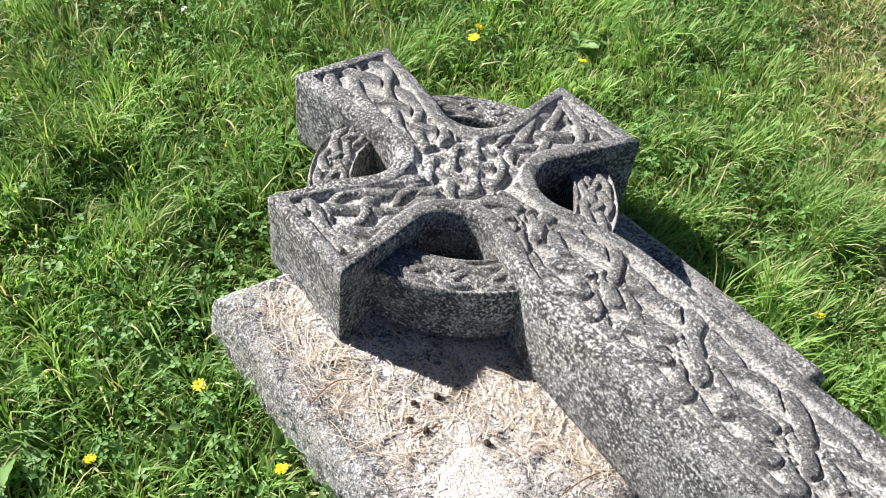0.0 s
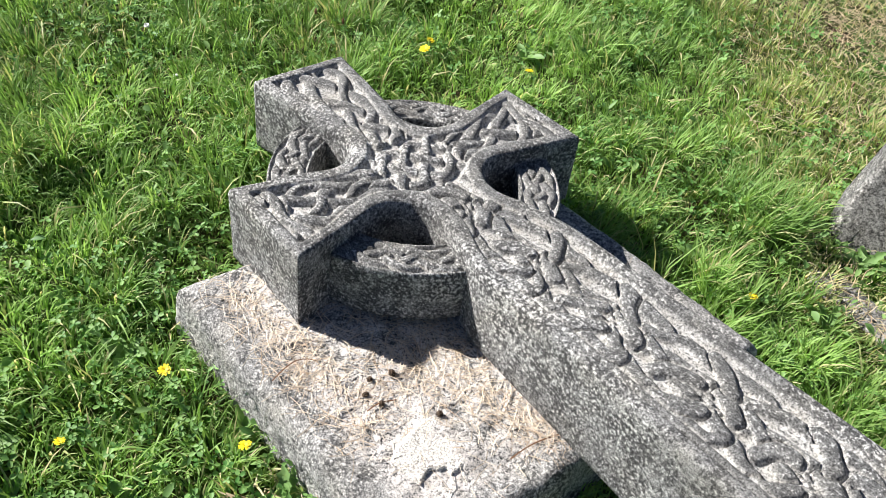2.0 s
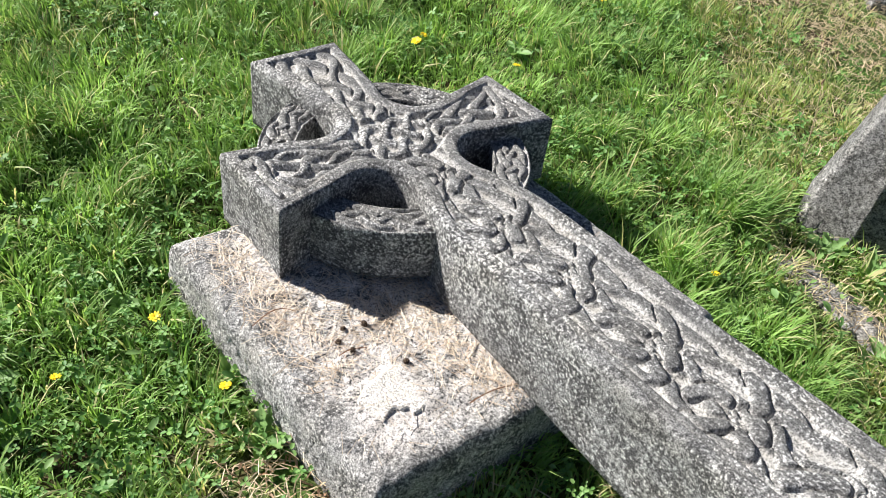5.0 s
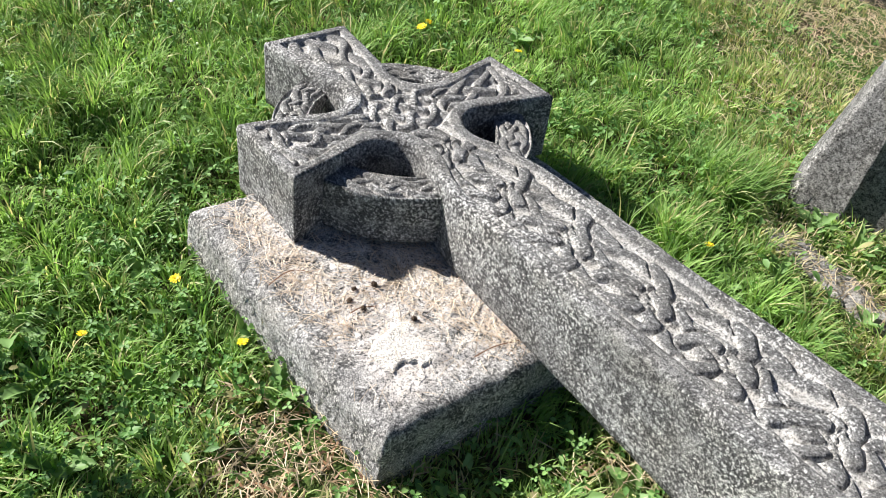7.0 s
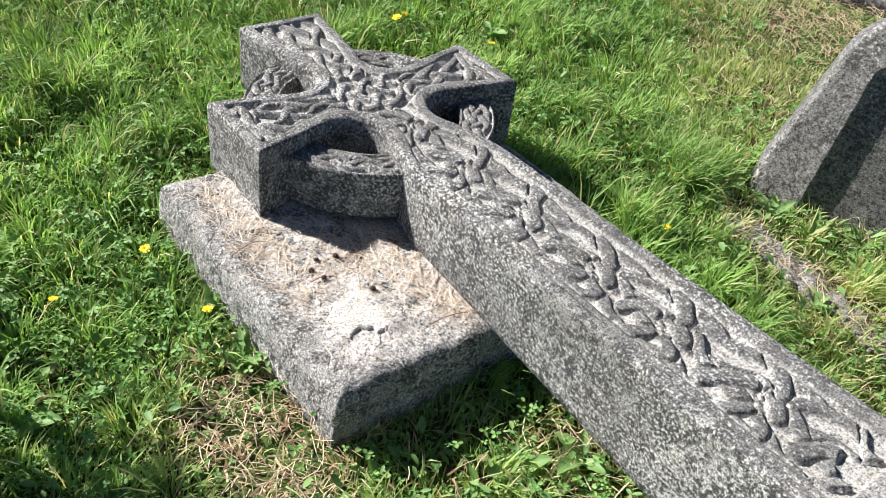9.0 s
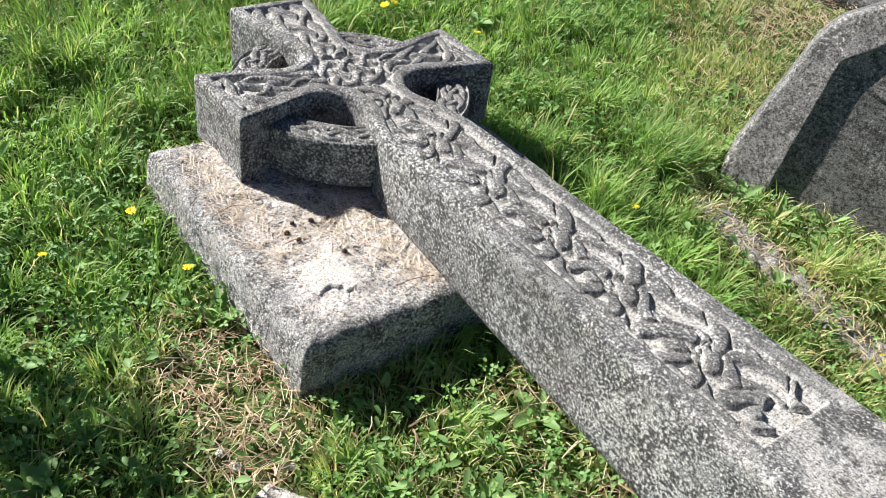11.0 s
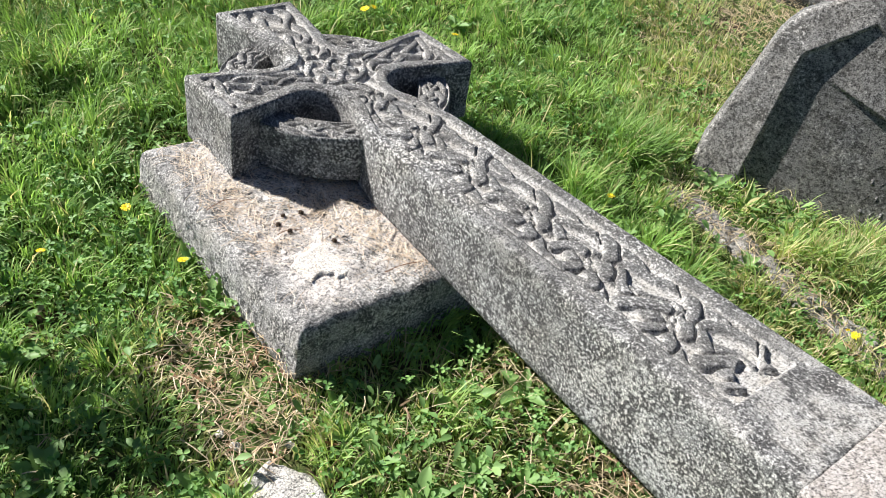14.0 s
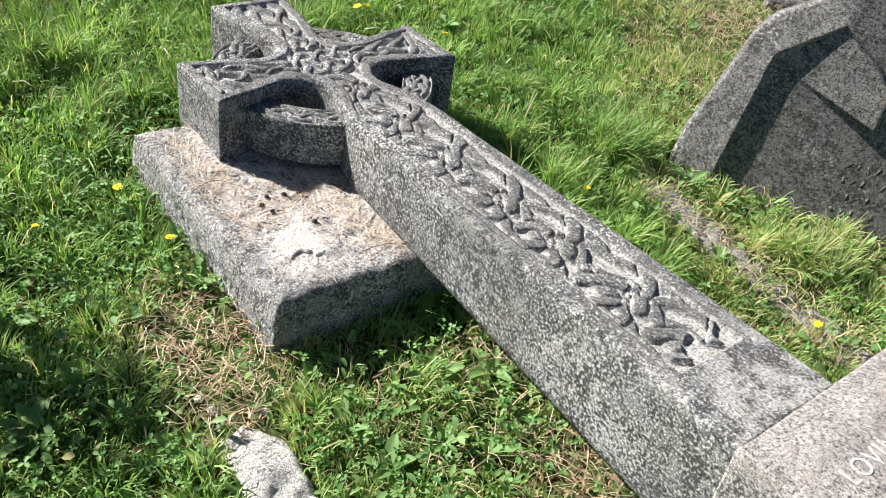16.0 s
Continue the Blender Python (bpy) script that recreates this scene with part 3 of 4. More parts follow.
def dryness(x, y):
    """How parched the turf is: a bare brown patch at the plinth's corner, straw towards the far side."""
    d = 1.4 * np.exp(-(((x - 0.04) / 0.16) ** 2 + ((y - 0.47) / 0.15) ** 2))
    d += 1.1 * np.exp(-(((x - 0.13) / 0.09) ** 2 + ((y - 0.27) / 0.13) ** 2))
    d += 1.2 * np.exp(-(((x - 0.99) / 0.16) ** 2 + ((y - 0.16) / 0.11) ** 2))
    d += 0.75 * np.exp(-(((x - 0.74) / 0.12) ** 2 + ((y - 0.47) / 0.10) ** 2))
    d += 0.36 * np.exp(-(((x - 0.6) / 0.4) ** 2 + ((y - 0.2) / 0.3) ** 2))
    d += 0.42 * smooth(0.9, 2.2, x) * smooth(1.3, 2.5, y) + 0.36 * smooth(1.1, 1.5, x)
    kerb_line = np.abs((x - 1.3) * 0.827 + (y - 1.31) * 0.562) < 0.09
    d += 0.3 * kerb_line * (x > 1.25) * (x < 1.9)
    return np.clip(d + 0.45 * (rough_noise(x + 5, y + 5, 3.2, 131) - 0.5), 0, 1)


def clumps(x, y, cell):
    """For each place the centre of its clump, how far out in it the place lies (0 to 1) and the clump's vigour."""
    table = np.random.default_rng(77).random((97, 97, 3))
    ix, iy = np.floor(x / cell).astype(int), np.floor(y / cell).astype(int)
    best = np.full(len(x), 1e9)
    bx, by, vigour = np.zeros(len(x)), np.zeros(len(x)), np.zeros(len(x))
    for ox in (-1, 0, 1):
        for oy in (-1, 0, 1):
            t = table[(ix + ox) % 97, (iy + oy) % 97]
            px, py = (ix + ox + t[:, 0]) * cell, (iy + oy + t[:, 1]) * cell
            d = np.hypot(x - px, y - py)
            near = d < best
            best, bx, by, vigour = np.where(near, d, best), np.where(near, px, bx), np.where(near, py, by), np.where(near, t[:, 2], vigour)
    return bx, by, np.clip(best / (0.6 * cell), 0, 1), vigour


def blades(name, count, seed, material, label, length, width, area, dry_bias=0.0, lean=(0.5, 1.1), thin=None, far=False):
    """A stand of bent grass blades as one mesh."""
    rng = np.random.default_rng(seed)
    x, y = rng.uniform(area[0], area[1], count), rng.uniform(area[2], area[3], count)
    keep = free_of_stone(x, y) & ((y < 3.25 + 0.3 * x) | far)
    dry = dryness(x, y)
    keep &= rng.random(count) < (1 - 0.93 * smooth(0.3, 0.8, dry) if thin is None else thin(x, y, dry))
    x, y, dry = x[keep], y[keep], dry[keep]
    n = len(x)
    tall = rough_noise(x + 9, y + 9, 4.5, 141)
    grazed = np.exp(-(((x - 0.58) / 0.38) ** 2 + ((y - 0.2) / 0.28) ** 2))
    size = rng.uniform(length[0], length[1], n) * (0.25 + 1.35 * tall) * (1 - 0.45 * dry) * (1 - 0.5 * grazed)
    wide = rng.uniform(width[0], width[1], n)
    # blades fan out of clumps, combed one way over wider patches
    cx, cy, reach, vigour = clumps(x, y, 0.085 if not far else 0.2)
    outward = np.arctan2(y - cy, x - cx)
    swept = 2 * math.pi * rough_noise(x + 3, y + 3, 1.8, 151) * 2
    comb = np.arctan2(np.sin(outward) + 0.8 * np.sin(swept), np.cos(outward) + 0.8 * np.cos(swept)) + rng.normal(0, 0.8, n)
    tip = rng.uniform(lean[0], lean[1], n) * (0.55 + 0.6 * reach)
    size *= (0.6 + 0.75 * vigour) * (1.15 - 0.4 * reach)
    hx, hy = np.cos(comb), np.sin(comb)
    sx, sy = -hy, hx
    twist = rng.uniform(-0.6, 0.6, n)
    verts = np.zeros((n, 7, 3))
    z0 = ground_height(x, y) - 0.004
    for row, k in enumerate((0.0, 0.4, 0.75, 1.0)):
        bend = tip * k**1.2 * 1.15
        along = size * k * np.sin(np.minimum(bend, 1.75) * 0.75)
        up = size * k * np.cos(np.minimum(bend, 1.75) * 0.75)
        w = wide * (0.5, 0.5, 0.34, 0)[row]
        mid = np.stack([x + hx * along, y + hy * along, z0 + up], -1)
        side = np.stack([sx * w, sy * w, twist * w], -1)
        if row < 3:
            verts[:, row * 2], verts[:, row * 2 + 1] = mid - side, mid + side
        else:
            verts[:, 6] = mid
    base = (np.arange(n) * 7)[:, None]
    quads = np.concatenate([base + np.array([[0, 1, 3, 2]]), base + np.array([[2, 3, 5, 4]])])
    tris = base + np.array([[4, 5, 6]])
    straw = np.where(rng.random(n) < 0.06 + 0.75 * dry + dry_bias, rng.uniform(0.5, 1, n), rng.uniform(0, 0.12, n) + 0.3 * dry)
    me = mesh_data(name, verts.reshape(-1, 3), [quads, tris], material, dry=np.repeat(straw, 7), lush=np.repeat(0.6 * smooth(0.3, 0.7, rough_noise(x + 4, y + 4, 5, 161)) + 0.4 * vigour, 7))
    return tagged(new(name, me), label, "grass", kind="stuff")


TURF = (-1.7, 3.4, -0.35, 3.9)
blades("grass", 300000, 201, GRASS, "uncut green churchyard grass in sunlight", (0.04, 0.095), (0.0024, 0.005), TURF, 0.0, (0.3, 1.4))
blades("tall_grass", 26000, 202, GRASS, "taller bright grass blades standing out of the turf", (0.08, 0.15), (0.0025, 0.0052), TURF, 0.1, (0.5, 1.7))
for n, (x, y, count) in enumerate(((1.06, 1.36, 420), (1.18, 1.46, 300), (0.98, 1.22, 260), (1.74, 0.98, 420), (1.62, 1.08, 260), (0.62, 0.38, 90), (0.78, 0.40, 110), (-0.36, 1.10, 320), (-0.42, 1.3, 320), (-0.7, 1.55, 380), (-0.25, 1.75, 320))):
    tuft = blades("grass_tuft", count, 210 + n, GRASS, "bright tuft of longer grass beside the stones", (0.10, 0.17), (0.0028, 0.005), (x - 0.07, x + 0.07, y - 0.07, y + 0.07), 0.05, (0.4, 1.5), lambda a, b, c: np.ones_like(a))


def far_turf():
    """Coarser grass all round the plot."""
    blades("far_grass", 90000, 240, GRASS, "rough churchyard grass round the graves", (0.06, 0.12), (0.006, 0.012), (-6.5, 8.0, -6.0, 9.0), 0.0, (0.5, 1.5), lambda x, y, d: ((x < -1.6) | (x > 3.3) | (y < -0.33) | (y > 2.85 + 0.3 * x)) * 1.0, True)


far_turf()


def lying(name, x, y, z, length, width, seed, material, label, category, tilt=0.25, dry=None):
    """Loose straws or needles as bent flat strips lying about."""
    rng = np.random.default_rng(seed)
    n = len(x)
    size, wide = rng.uniform(*length, n), rng.uniform(*width, n)
    a = rng.uniform(0, 2 * math.pi, n)
    turn = rng.normal(0, 0.35, n)
    slope = np.abs(rng.normal(0, tilt, n))
    verts = np.zeros((n, 6, 3))
    px, py, pz = x.copy(), y.copy(), z + 0.0015
    for row in range(3):
        h = a + turn * row
        verts[:, row * 2] = np.stack([px - np.sin(h) * wide / 2, py + np.cos(h) * wide / 2, pz], -1)
        verts[:, row * 2 + 1] = np.stack([px + np.sin(h) * wide / 2, py - np.cos(h) * wide / 2, pz + wide * 0.4], -1)
        px, py, pz = px + np.cos(h) * size / 2, py + np.sin(h) * size / 2, pz + slope * size / 2 * (1, -0.3, 0)[row]
    base = (np.arange(n) * 6)[:, None]
    quads = np.concatenate([base + np.array([[0, 1, 3, 2]]), base + np.array([[2, 3, 5, 4]])])
    tone = rng.random(n) if dry is None else dry
    me = mesh_data(name, verts.reshape(-1, 3), [quads], material, dry=np.repeat(tone, 6))
    return tagged(new(name, me), label, category, kind="stuff")


def plinth_top(x, y):
    return 0.160 - 0.0172 * (x - 0.197) - 0.018 * (y - 0.766) + 0.012 * (rough_noise(x, y, 7, 81) - 0.5) + 0.004


def strew_needles():
    rng = np.random.default_rng(301)
    x, y = rng.uniform(-0.25, 0.75, 60000), rng.uniform(0.5, 1.2, 60000)

    def near(ax, ay, bx, by, spread):
        k = np.clip(((x - ax) * (bx - ax) + (y - ay) * (by - ay)) / ((bx - ax) ** 2 + (by - ay) ** 2), 0, 1)
        return np.exp(-((x - ax - k * (bx - ax)) ** 2 + (y - ay - k * (by - ay)) ** 2) / spread**2)

    chance = 0.95 * near(-0.15, 1.0, 0.0, 0.83, 0.045) + 0.55 * near(0.0, 0.82, 0.1, 0.72, 0.06)
    chance += 0.75 * near(0.2, 0.85, 0.42, 0.74, 0.075) + 0.6 * near(0.42, 0.73, 0.55, 0.66, 0.03) + 0.35 * near(0.05, 0.95, 0.3, 0.92, 0.08) + 0.05
    keep = (outline_distance(x, y, np.array(PLINTH))[0] > 0.03) & (rng.random(60000) < 0.15 * chance)
    x, y = x[keep], y[keep]
    lying("pine_needles", x, y, plinth_top(x, y), (0.02, 0.06), (0.0008, 0.0014), 302, NEEDLE, "dry straw-coloured pine needles strewn on the plinth", "pine needles", 0.12)
    # dead grass on the bare patch and along the kerb
    x, y = rng.uniform(-0.5, 3.0, 60000), rng.uniform(-0.2, 3.2, 60000)
    keep = free_of_stone(x, y) & (rng.random(60000) < dryness(x, y) ** 1.5 * 1.2)
    x, y = x[keep], y[keep]
    litter = (rng.random(len(x)) < 0.35) & (y < 0.75)
    lying("leaf_litter", x[litter], y[litter], ground_height(x[litter], y[litter]) + rng.uniform(0, 0.02, litter.sum()), (0.012, 0.04), (0.002, 0.006), 304, LITTER, "red-brown leaf litter on bare soil", "leaf litter", 0.4)
    lying("dead_grass", x, y, ground_height(x, y) + rng.uniform(0, 0.045, len(x)), (0.025, 0.075), (0.001, 0.0024), 303, STRAW, "dead straw-coloured grass lying on bare soil", "dead grass", 0.25)


strew_needles()


def strew_clover():
    """Three-part leaflets on the turf by the plinth."""
    rng = np.random.default_rng(311)
    count = 16000
    x, y = rng.uniform(-1.2, 2.4, count), rng.uniform(-0.3, 2.9, count)
    want = 0.9 * smooth(0.45, 0.62, rough_noise(x + 2, y + 2, 2.2, 312)) + 0.55 * smooth(0.9, 0.3, y) + 0.12
    keep = free_of_stone(x, y) & (rng.random(count) < want * (1 - 0.7 * dryness(x, y)))
    x, y = x[keep], y[keep]
    n = len(x)
    z = ground_height(x, y) + rng.uniform(0.012, 0.062, n)
    spin, big = rng.uniform(0, 2 * math.pi, n), rng.uniform(0.006, 0.0125, n)
    nod, side = rng.normal(0, 0.35, n), rng.normal(0, 0.35, n)
    verts, quads = [], []
    shape = ((0.0, 0.0, 0.0), (0.55, 0.45, 0.22), (1.15, 0.3, 0.12), (1.2, 0.0, 0.0), (0.6, 0.0, -0.02), (0.55, -0.45, 0.22), (1.15, -0.3, 0.12))
    for leaf in range(3):
        h = spin + leaf * 2 * math.pi / 3
        rows = []
        for fx, fy, fz in shape:
            lx, ly = fx * np.cos(h) - fy * np.sin(h), fx * np.sin(h) + fy * np.cos(h)
            rows.append(np.stack([x + lx * big, y + ly * big, z + big * (fz + lx * nod + ly * side)], -1))
        verts.append(np.stack(rows, 1))
        base = (np.arange(n) * 7 + leaf * n * 7)[:, None]
        quads += [base + np.array([[0, 4, 2, 1]]), base + np.array([[4, 3, 2, 2]])[:, :4], base + np.array([[0, 5, 6, 4]])]
    quads = [q for q in quads if len(set(q[0])) == 4]
    tris = [(np.arange(n) * 7 + leaf * n * 7)[:, None] + np.array([[4, 3, 2]]) for leaf in range(3)]
    tris += [(np.arange(n) * 7 + leaf * n * 7)[:, None] + np.array([[4, 6, 3]]) for leaf in range(3)]
    me = mesh_data("clover", np.concatenate(verts).reshape(-1, 3), [np.concatenate(quads), np.concatenate(tris)], CLOVER, dry=np.zeros(n * 21))
    tagged(new("clover", me), "small green clover leaves low in the turf", "clover", kind="stuff")


strew_clover()


def strew_leaves():
    """Low oval weed leaves, thick in front of the plinth, beside the kerbs and here and there in the turf."""
    rng = np.random.default_rng(321)
    count = 16000
    x, y = rng.uniform(-1.2, 2.4, count), rng.uniform(-0.3, 2.9, count)
    want = 0.6 * np.exp(-(((x - 0.55) / 0.36) ** 2 + ((y - 0.22) / 0.28) ** 2)) + 0.5 * np.exp(-(((x + 0.12) / 0.14) ** 2 + ((y - 0.66) / 0.2) ** 2))
    want += 0.6 * np.exp(-(((x - 1.5) / 0.3) ** 2 + ((y - 1.2) / 0.2) ** 2)) + 0.16 * smooth(0.5, 0.7, rough_noise(x, y, 3, 322)) + 0.25 * smooth(0.8, 0.2, y) + 0.03
    keep = free_of_stone(x, y) & (rng.random(count) < want * (1 - 0.85 * smooth(0.3, 0.8, dryness(x, y))))
    x, y = x[keep], y[keep]
    n = len(x)
    z = ground_height(x, y) + rng.uniform(0.012, 0.055, n)
    h, big, nod, side = rng.uniform(0, 2 * math.pi, n), rng.uniform(0.014, 0.038, n), rng.normal(0.25, 0.4, n), rng.normal(0, 0.4, n)
    rows = []
    for fx, fy, fz in ((0, 0, 0), (0.35, 0.2, 0.1), (0.35, 0, 0.03), (0.35, -0.2, 0.1), (0.72, 0.19, 0.06), (0.72, 0, 0.0), (0.72, -0.19, 0.06), (1, 0, -0.08)):
        lx, ly = fx * np.cos(h) - fy * np.sin(h), fx * np.sin(h) + fy * np.cos(h)
        rows.append(np.stack([x + lx * big, y + ly * big, z + big * (fz + fx * nod + fy * side)], -1))
    base = (np.arange(n) * 8)[:, None]
    quads = np.concatenate([base + np.array([q]) for q in ([1, 2, 5, 4], [2, 3, 6, 5])])
    tris = np.concatenate([base + np.array([q]) for q in ([0, 2, 1], [0, 3, 2], [4, 5, 7], [5, 6, 7])])
    me = mesh_data("leafy_weeds", np.stack(rows, 1).reshape(-1, 3), [quads, tris], WEED, dry=np.repeat(np.where(rng.random(n) < 0.05, 0.9, 0.0), 8))
    tagged(new("leafy_weeds", me), "low oval green weed leaves among the grass", "weeds", kind="stuff")


strew_leaves()


# ---- weeds ----
def leaf_mesh(length, width, droop, wave):
    rows, verts, quads = 9, [], []
    for r in range(rows):
        k = r / (rows - 1)
        w = width * (math.sin(math.pi * min(1, k**0.75 * 0.97 + 0.03)) ** 0.8 + 0.05) * (1 + wave * math.sin(k * 23))
        cx, cz = length * math.sin(k * 1.1) / 1.0 * 0.95, length * (0.55 * k - droop * k * k)
        for side in (-1, -0.5, 0, 0.5, 1):
            verts.append((cx, side * w / 2, cz + abs(side) * w * 0.22 + wave * 0.01 * math.sin(k * 17 + side * 3)))
    for r in range(rows - 1):
        for c in range(4):
            a = r * 5 + c
            quads.append((a, a + 5, a + 6, a + 1))
    return mesh_data("leaf", verts, [np.array(quads)], WEED, dry=np.zeros(len(verts)))


LEAVES = {"dock": leaf_mesh(0.15, 0.05, 0.35, 0.12), "dandelion": leaf_mesh(0.11, 0.03, 0.3, 0.3), "plantain": leaf_mesh(0.085, 0.032, 0.3, 0.05), "sprig": leaf_mesh(0.05, 0.018, 0.2, 0.1)}


def weed(kind, label, x, y, count, size, seed):
    rng = random.Random(seed)
    plant = tagged(new(kind + "_plant"), label, "weed", "weeds in the grass")
    plant.location = (x, y, float(ground_height(np.array([x]), np.array([y]))[0]) - 0.004)
    for k in range(count):
        leaf = new("leaf", LEAVES[kind])
        leaf.parent = plant
        s = size * rng.uniform(0.65, 1.15)
        leaf.matrix_basis = pose(0, 0, rng.uniform(0, 0.012), rng.uniform(-20, 20), rng.uniform(-28, 12), k * 360 / count * 1.02 + rng.uniform(-25, 25)) @ Matrix.Diagonal((s, s, s, 1))


DOCK = "broad dark green dock leaves in the turf"
DANDELION = "toothed green dandelion leaves in a rosette"
PLANTAIN = "pale green plantain rosette in short grass"
SPRIG = "small leafy green sprigs beside the stone"
for n, row in enumerate((
    ("dock", DOCK, -0.60, 0.72, 7, 0.75), ("dock", DOCK, -0.52, 0.60, 6, 0.6), ("dock", DOCK, -0.42, 0.42, 6, 0.65), ("dock", DOCK, 0.99, 1.30, 6, 0.75),
    ("plantain", PLANTAIN, 0.60, 2.16, 8, 0.95), ("plantain", PLANTAIN, 0.68, 2.25, 8, 0.95), ("plantain", PLANTAIN, 0.90, 2.2, 6, 1.0), ("plantain", PLANTAIN, 1.2, 2.45, 6, 1.1),
    ("dandelion", DANDELION, -0.02, 0.62, 10, 0.75), ("dandelion", DANDELION, 1.43, 1.34, 9, 0.9), ("dandelion", DANDELION, 1.52, 1.25, 8, 0.8), ("dandelion", DANDELION, 1.66, 1.22, 8, 0.75),
    ("dock", DOCK, 0.74, 0.44, 5, 0.75), ("dock", DOCK, 0.60, 0.40, 5, 0.6), ("dandelion", DANDELION, 0.40, 0.22, 9, 0.7), ("plantain", PLANTAIN, 0.50, 0.14, 8, 0.9),
    ("plantain", PLANTAIN, 0.33, 0.28, 7, 0.8), ("dandelion", DANDELION, 0.62, 0.22, 9, 0.7), ("plantain", PLANTAIN, 0.72, 0.2, 7, 0.8), ("sprig", SPRIG, 0.30, 0.36, 10, 1.0),
    ("sprig", SPRIG, 0.20, 0.27, 9, 0.9), ("plantain", PLANTAIN, -0.38, 0.95, 7, 0.8), ("plantain", PLANTAIN, -0.30, 0.62, 7, 0.8), ("sprig", SPRIG, -0.12, 0.78, 10, 1.1),
    ("plantain", PLANTAIN, -0.62, 0.88, 7, 0.9), ("dandelion", DANDELION, 1.25, 1.12, 8, 0.8), ("plantain", PLANTAIN, 1.45, 0.98, 7, 0.9), ("dandelion", DANDELION, 1.08, 1.05, 8, 0.8),
    ("plantain", PLANTAIN, 1.75, 1.02, 7, 1.0), ("plantain", PLANTAIN, -0.2, 0.3, 7, 0.8), ("dock", DOCK, -0.25, 0.12, 6, 0.6), ("plantain", PLANTAIN, 0.05, 0.12, 7, 0.9),
)):
    weed(*row, seed=400 + n)


# ---- flowers and stalks ----
def tube(bm, points, radius, sides=5):
    rings = []
    for k, p in enumerate(points):
        rings.append([bm.verts.new((p[0] + radius * math.cos(2 * math.pi * s / sides), p[1] + radius * math.sin(2 * math.pi * s / sides), p[2])) for s in range(sides)])
    for a, b in zip(rings, rings[1:]):
        for s in range(sides):
            bm.faces.new((a[s], a[(s + 1) % sides], b[(s + 1) % sides], b[s]))


def flower(x, y, z, kind, size, seed, label):
    rng = random.Random(seed)
    plant = tagged(new(kind), label, "flower", "flowers in the grass")
    plant.location = (x, y, 0)
    lean = (rng.uniform(-0.02, 0.02), rng.uniform(-0.02, 0.02))
    bm = bmesh.new()
    tube(bm, [(lean[0] * (1 - k / 5), lean[1] * (1 - k / 5), (z - 0.002) * k / 5 - 0.004) for k in range(6)], 0.0011)
    part("stem", bm, STEM, plant)
    white = kind == "white_clover_flower"
    tip = pose(0, 0, z, rng.uniform(-22, 12), rng.uniform(-18, 18), rng.uniform(0, 90))
    for layer, (count, reach, rise) in enumerate(((11, 1.0, 0.12), (8, 0.62, 0.4)) if not white else ((12, 0.7, 0.2), (12, 0.6, 0.9), (8, 0.35, 1.6))):
        bm = bmesh.new()
        for k in range(count):
            turn = tip @ pose(0, 0, 0, 0, 0, 360 * k / count + rng.uniform(-9, 9) + layer * 17)
            r, w = size * reach * rng.uniform(0.88, 1.08), size * 0.2
            pts = [(0.12 * r, -w * 0.4, 0), (0.12 * r, w * 0.4, 0), (0.6 * r, w, rise * r * 0.7), (0.6 * r, -w, rise * r * 0.7), (r, w * 0.62, rise * r * 0.8), (r, -w * 0.62, rise * r * 0.8)]
            v = [bm.verts.new(turn @ Vector(p)) for p in pts]
            bm.faces.new((v[0], v[3], v[2], v[1]))
            bm.faces.new((v[3], v[5], v[4], v[2]))
        part("petals", bm, WHITE_PETAL if white else PETAL, plant)


YELLOW = "small yellow daisy-like hawkbit flower on a thin stem"
for n, (x, y, z, size) in enumerate(((-0.277, 0.856, 0.088, 0.0135), (-0.447, 0.715, 0.045, 0.0115), (-0.105, 0.705, 0.073, 0.0135), (0.26, 1.99, 0.12, 0.017), (0.29, 2.14, 0.052, 0.013), (0.60, 2.068, 0.023, 0.013), (1.05, 1.163, 0.06, 0.012), (1.673, 0.744, 0.012, 0.011), (1.66, 0.70, 0.046, 0.013), (0.96, 2.55, 0.03, 0.013))):
    flower(x, y, z + 0.006, "yellow_flower", size, 500 + n, YELLOW)
flower(-0.535, 2.025, 0.092, "white_clover_flower", 0.012, 520, "white clover flower head above the grass")
flower(-0.43, 1.86, 0.05, "white_clover_flower", 0.01, 521, "white clover flower head above the grass")


def stalk(x, y, height, lean_x, lean_y, label, head, seed):
    plant = tagged(new("grass_stalk"), label, "grass stalk")
    plant.location = (x, y, 0)
    bm = bmesh.new()
    tube(bm, [(lean_x * (k / 8) ** 1.6, lean_y * (k / 8) ** 1.6, height * k / 8) for k in range(9)], 0.0012)
    part("stem", bm, STRAW if head == "straw" else STEM, plant)
    bm = bmesh.new()
    bmesh.ops.create_icosphere(bm, subdivisions=2, radius=1, matrix=Matrix.Translation((lean_x, lean_y, height)) @ Matrix.Diagonal((0.004, 0.004, 0.011, 1)))
    for v in bm.verts:
        v.co += v.normal * 0.0012 * noise.noise(v.co * 400)
    part("seed_head", bm, STRAW if head == "straw" else SEED, plant)


stalk(-0.08, 2.02, 0.17, 0.02, 0.04, "thin green plantain stalk with a brown seed head", "seed", 1)
stalk(1.45, 1.67, 0.245, 0.027, 0.16, "tall dry straw stalk standing in the grass", "straw", 2)
stalk(0.12, 2.02, 0.16, -0.10, 0.02, "thin arching green grass stalk", "seed", 3)


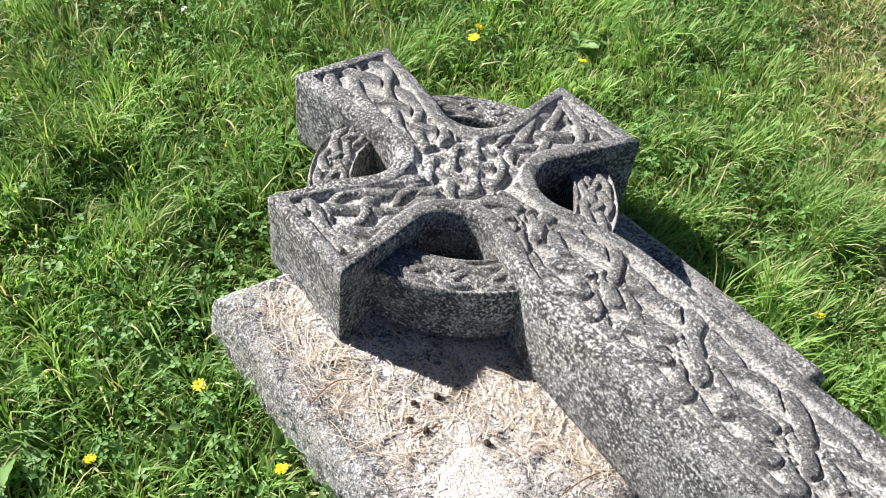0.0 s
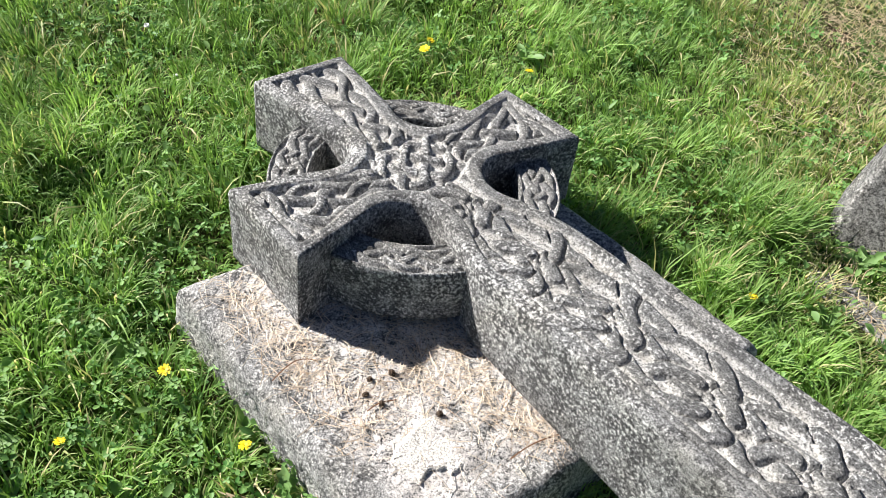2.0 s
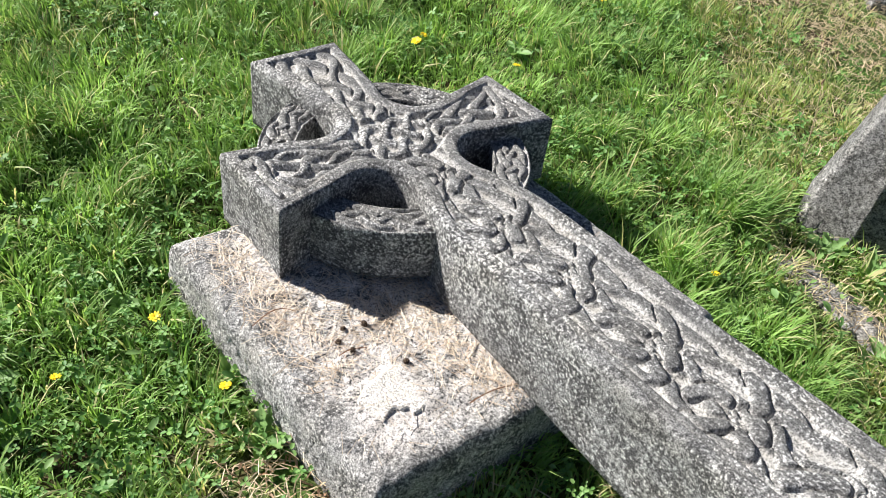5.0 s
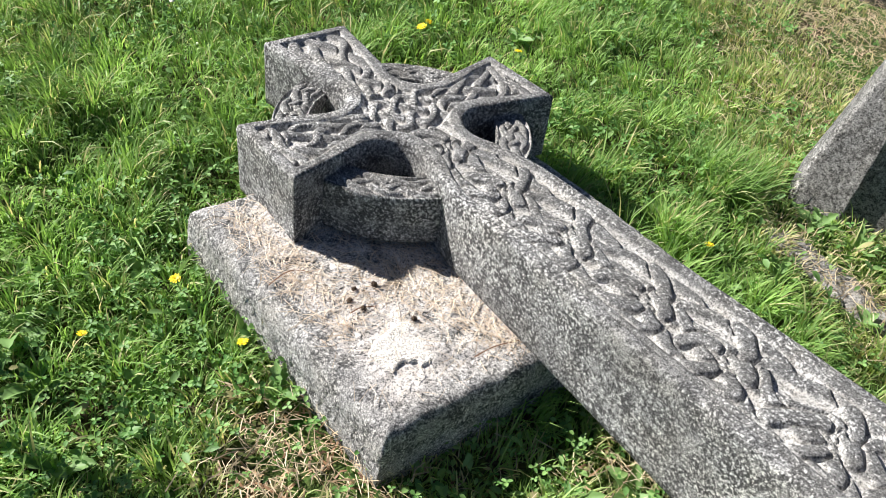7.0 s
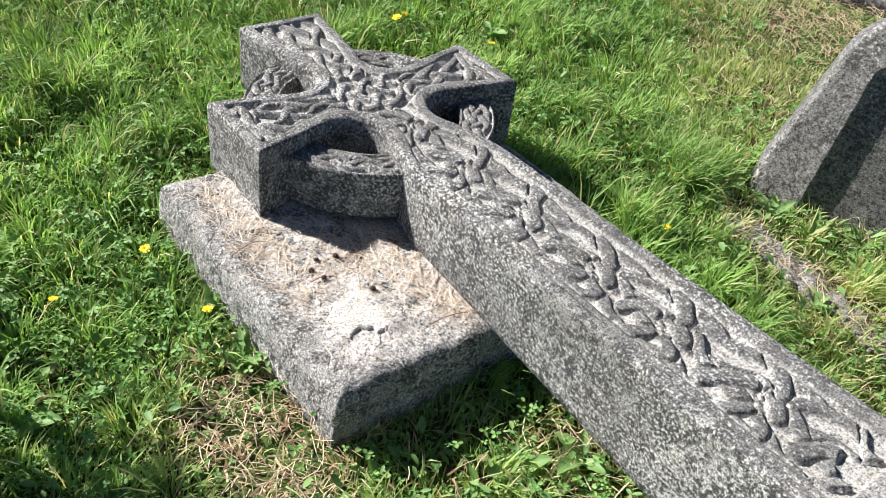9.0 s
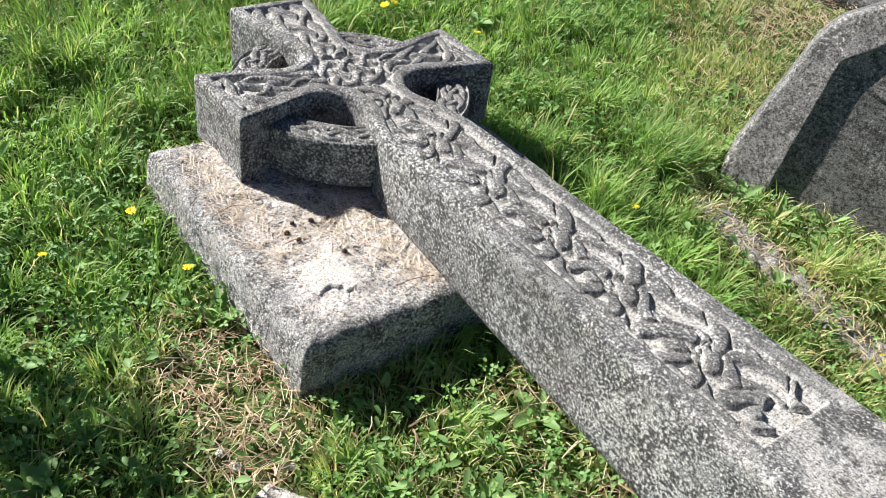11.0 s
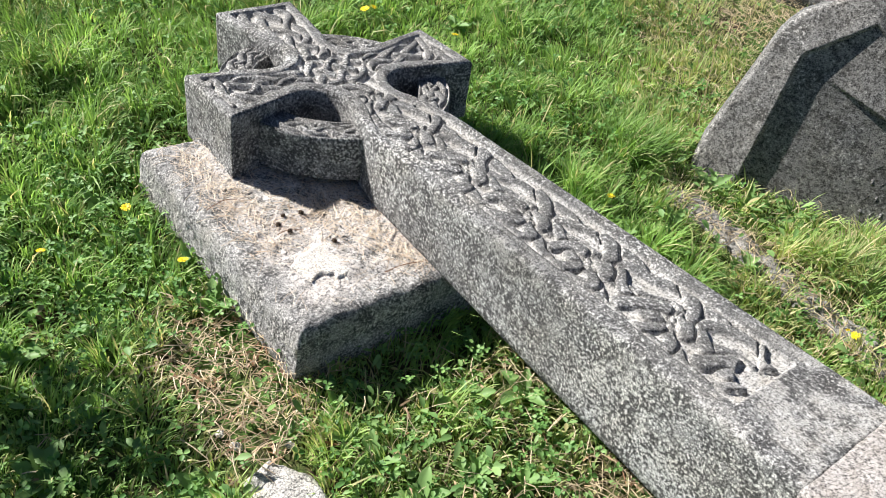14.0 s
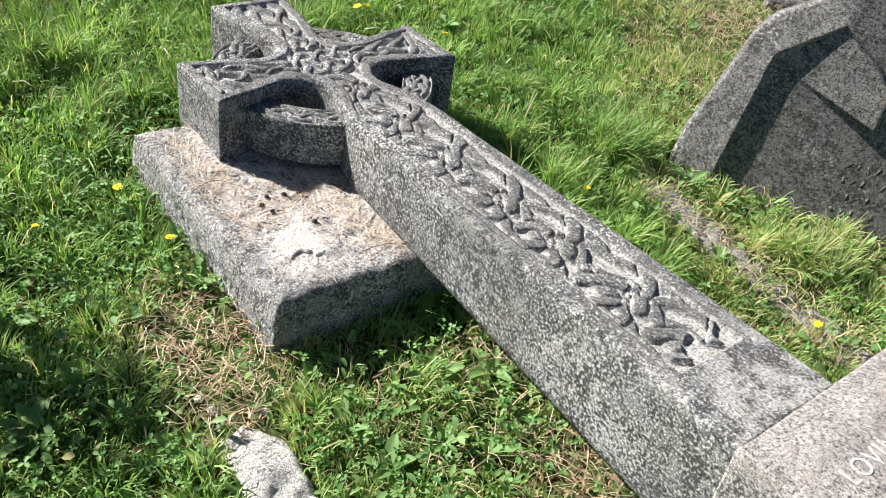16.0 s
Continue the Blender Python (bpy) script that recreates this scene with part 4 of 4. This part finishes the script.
# ---- cones, chips and twigs ----
def cone(x, y, size, seed):
    rng = random.Random(seed)
    thing = tagged(new("small_cone"), "small dark brown fallen cone on the plinth", "cone", "cones on the plinth")
    thing.location = (x, y, float(plinth_top(np.array([x]), np.array([y]))[0]) + size * 0.3)
    thing.rotation_euler = (rng.uniform(0.8, 1.6), 0, rng.uniform(0, 6))
    bm = bmesh.new()
    bmesh.ops.create_icosphere(bm, subdivisions=2, radius=size * 0.5, matrix=Matrix.Diagonal((1, 1, 1.4, 1)))
    part("core", bm, CONE, thing)
    for k in range(22):
        a, h = k * 2.4, -0.9 + 1.8 * k / 21
        r = size * 0.62 * math.sqrt(max(0.05, 1 - (h * 0.9) ** 2))
        bm = bmesh.new()
        bmesh.ops.create_cone(bm, cap_ends=True, segments=5, radius1=size * 0.2, radius2=size * 0.09, depth=size * 0.09, matrix=Matrix.Translation((r * math.cos(a), r * math.sin(a), h * size * 0.6)) @ pose(0, 0, 0, 0, 0, math.degrees(a)) @ pose(0, 0, 0, 0, 55, 0))
        part("scale", bm, CONE, thing)


for n, (x, y, size) in enumerate(((0.115, 0.771, 0.010), (0.165, 0.822, 0.012), (0.122, 0.806, 0.009), (0.146, 0.752, 0.010), (0.255, 0.735, 0.010))):
    cone(x, y, size, 600 + n)


def twig(name, label, points, radius, material):
    bm = bmesh.new()
    tube(bm, points, radius, 6)
    part_of = tagged(new(name, bpy.data.meshes.new(name)), label, "twig")
    bm.to_mesh(part_of.data)
    bm.free()
    part_of.data.materials.append(material)


for a, b, bow in (((0.385, 0.648), (0.485, 0.706), 0.006), ((0.12, 0.735), (0.175, 0.765), 0.004), ((-0.06, 0.79), (0.02, 0.845), 0.02)):
    pts = []
    for k in range(9):
        f = k / 8
        x, y = a[0] + (b[0] - a[0]) * f, a[1] + (b[1] - a[1]) * f + bow * math.sin(math.pi * f)
        pts.append((x, y, float(plinth_top(np.array([x]), np.array([y]))[0]) + 0.004 + 0.003 * math.sin(5 * f)))
    twig("twig", "thin dry brown twig lying on the plinth", pts, 0.0014, SEED)


def chip(x, y, size, seed):
    bm = bmesh.new()
    bmesh.ops.create_icosphere(bm, subdivisions=2, radius=size, matrix=Matrix.Diagonal((1, 0.75, 0.55, 1)))
    for v in bm.verts:
        v.co *= 1 + 0.45 * noise.noise(v.co * 60 + Vector((seed, 0, 0)))
    ob = tagged(new("stone_chip", bpy.data.meshes.new("stone_chip")), "small pale stone chip in the grass", "stone chip")
    bm.to_mesh(ob.data)
    bm.free()
    ob.data.materials.append(FLAKE)
    ob.location = (x, y, float(ground_height(np.array([x]), np.array([y]))[0]) + size * 0.9)


chip(0.214, 0.247, 0.013, 1)
chip(0.06, 0.262, 0.013, 2)
chip(0.10, 0.235, 0.014, 3)


# ---- unseen shrub, added out of view to shade the near turf ----
def shrub():
    rng = np.random.default_rng(701)
    # crown stands sunward of the turf patch that its shadow should cover
    k = 1.75
    cx, cy, cz = -0.17 - 0.9 * k, 0.20 + 0.435 * k, 0.649 * k
    thing = tagged(new("shrub"), "unseen loose green shrub with small oval leaves, added to shade the turf", "shrub")
    thing.location = (cx, cy, 0)
    bm = bmesh.new()
    for n in range(7):
        a = n * 2.4
        tube(bm, [(math.cos(a) * 0.3 * (j / 8) ** 1.5, math.sin(a) * 0.3 * (j / 8) ** 1.5, -0.03 + (cz + 0.15 * math.sin(n)) * j / 8) for j in range(9)], 0.008, 6)
    part("stems", bm, SEED, thing)
    n = 115
    way = rng.normal(0, 1, (n, 3))
    way /= np.linalg.norm(way, axis=1, keepdims=True)
    mid = way * (rng.random(n) ** 0.4)[:, None] * np.array([0.21, 0.21, 0.11]) * rng.uniform(0.75, 1.15, (n, 1)) + np.array([0, 0, cz])
    a, b = rng.normal(0, 1, (n, 3)), rng.normal(0, 1, (n, 3))
    a /= np.linalg.norm(a, axis=1, keepdims=True)
    b -= a * (a * b).sum(1, keepdims=True)
    b /= np.linalg.norm(b, axis=1, keepdims=True)
    verts = np.stack([mid + a * la + b * lb for la, lb in ((-0.032, 0), (-0.01, 0.016), (0.016, 0.013), (0.036, 0), (0.016, -0.013), (-0.01, -0.016))], 1)
    base = (np.arange(n) * 6)[:, None]
    quads = np.concatenate([base + np.array([[0, 1, 2, 3]]), base + np.array([[0, 3, 4, 5]])])
    part("crown", mesh_data("crown", verts.reshape(-1, 3), [quads], WEED, dry=np.zeros(n * 6)), WEED, thing)


shrub()
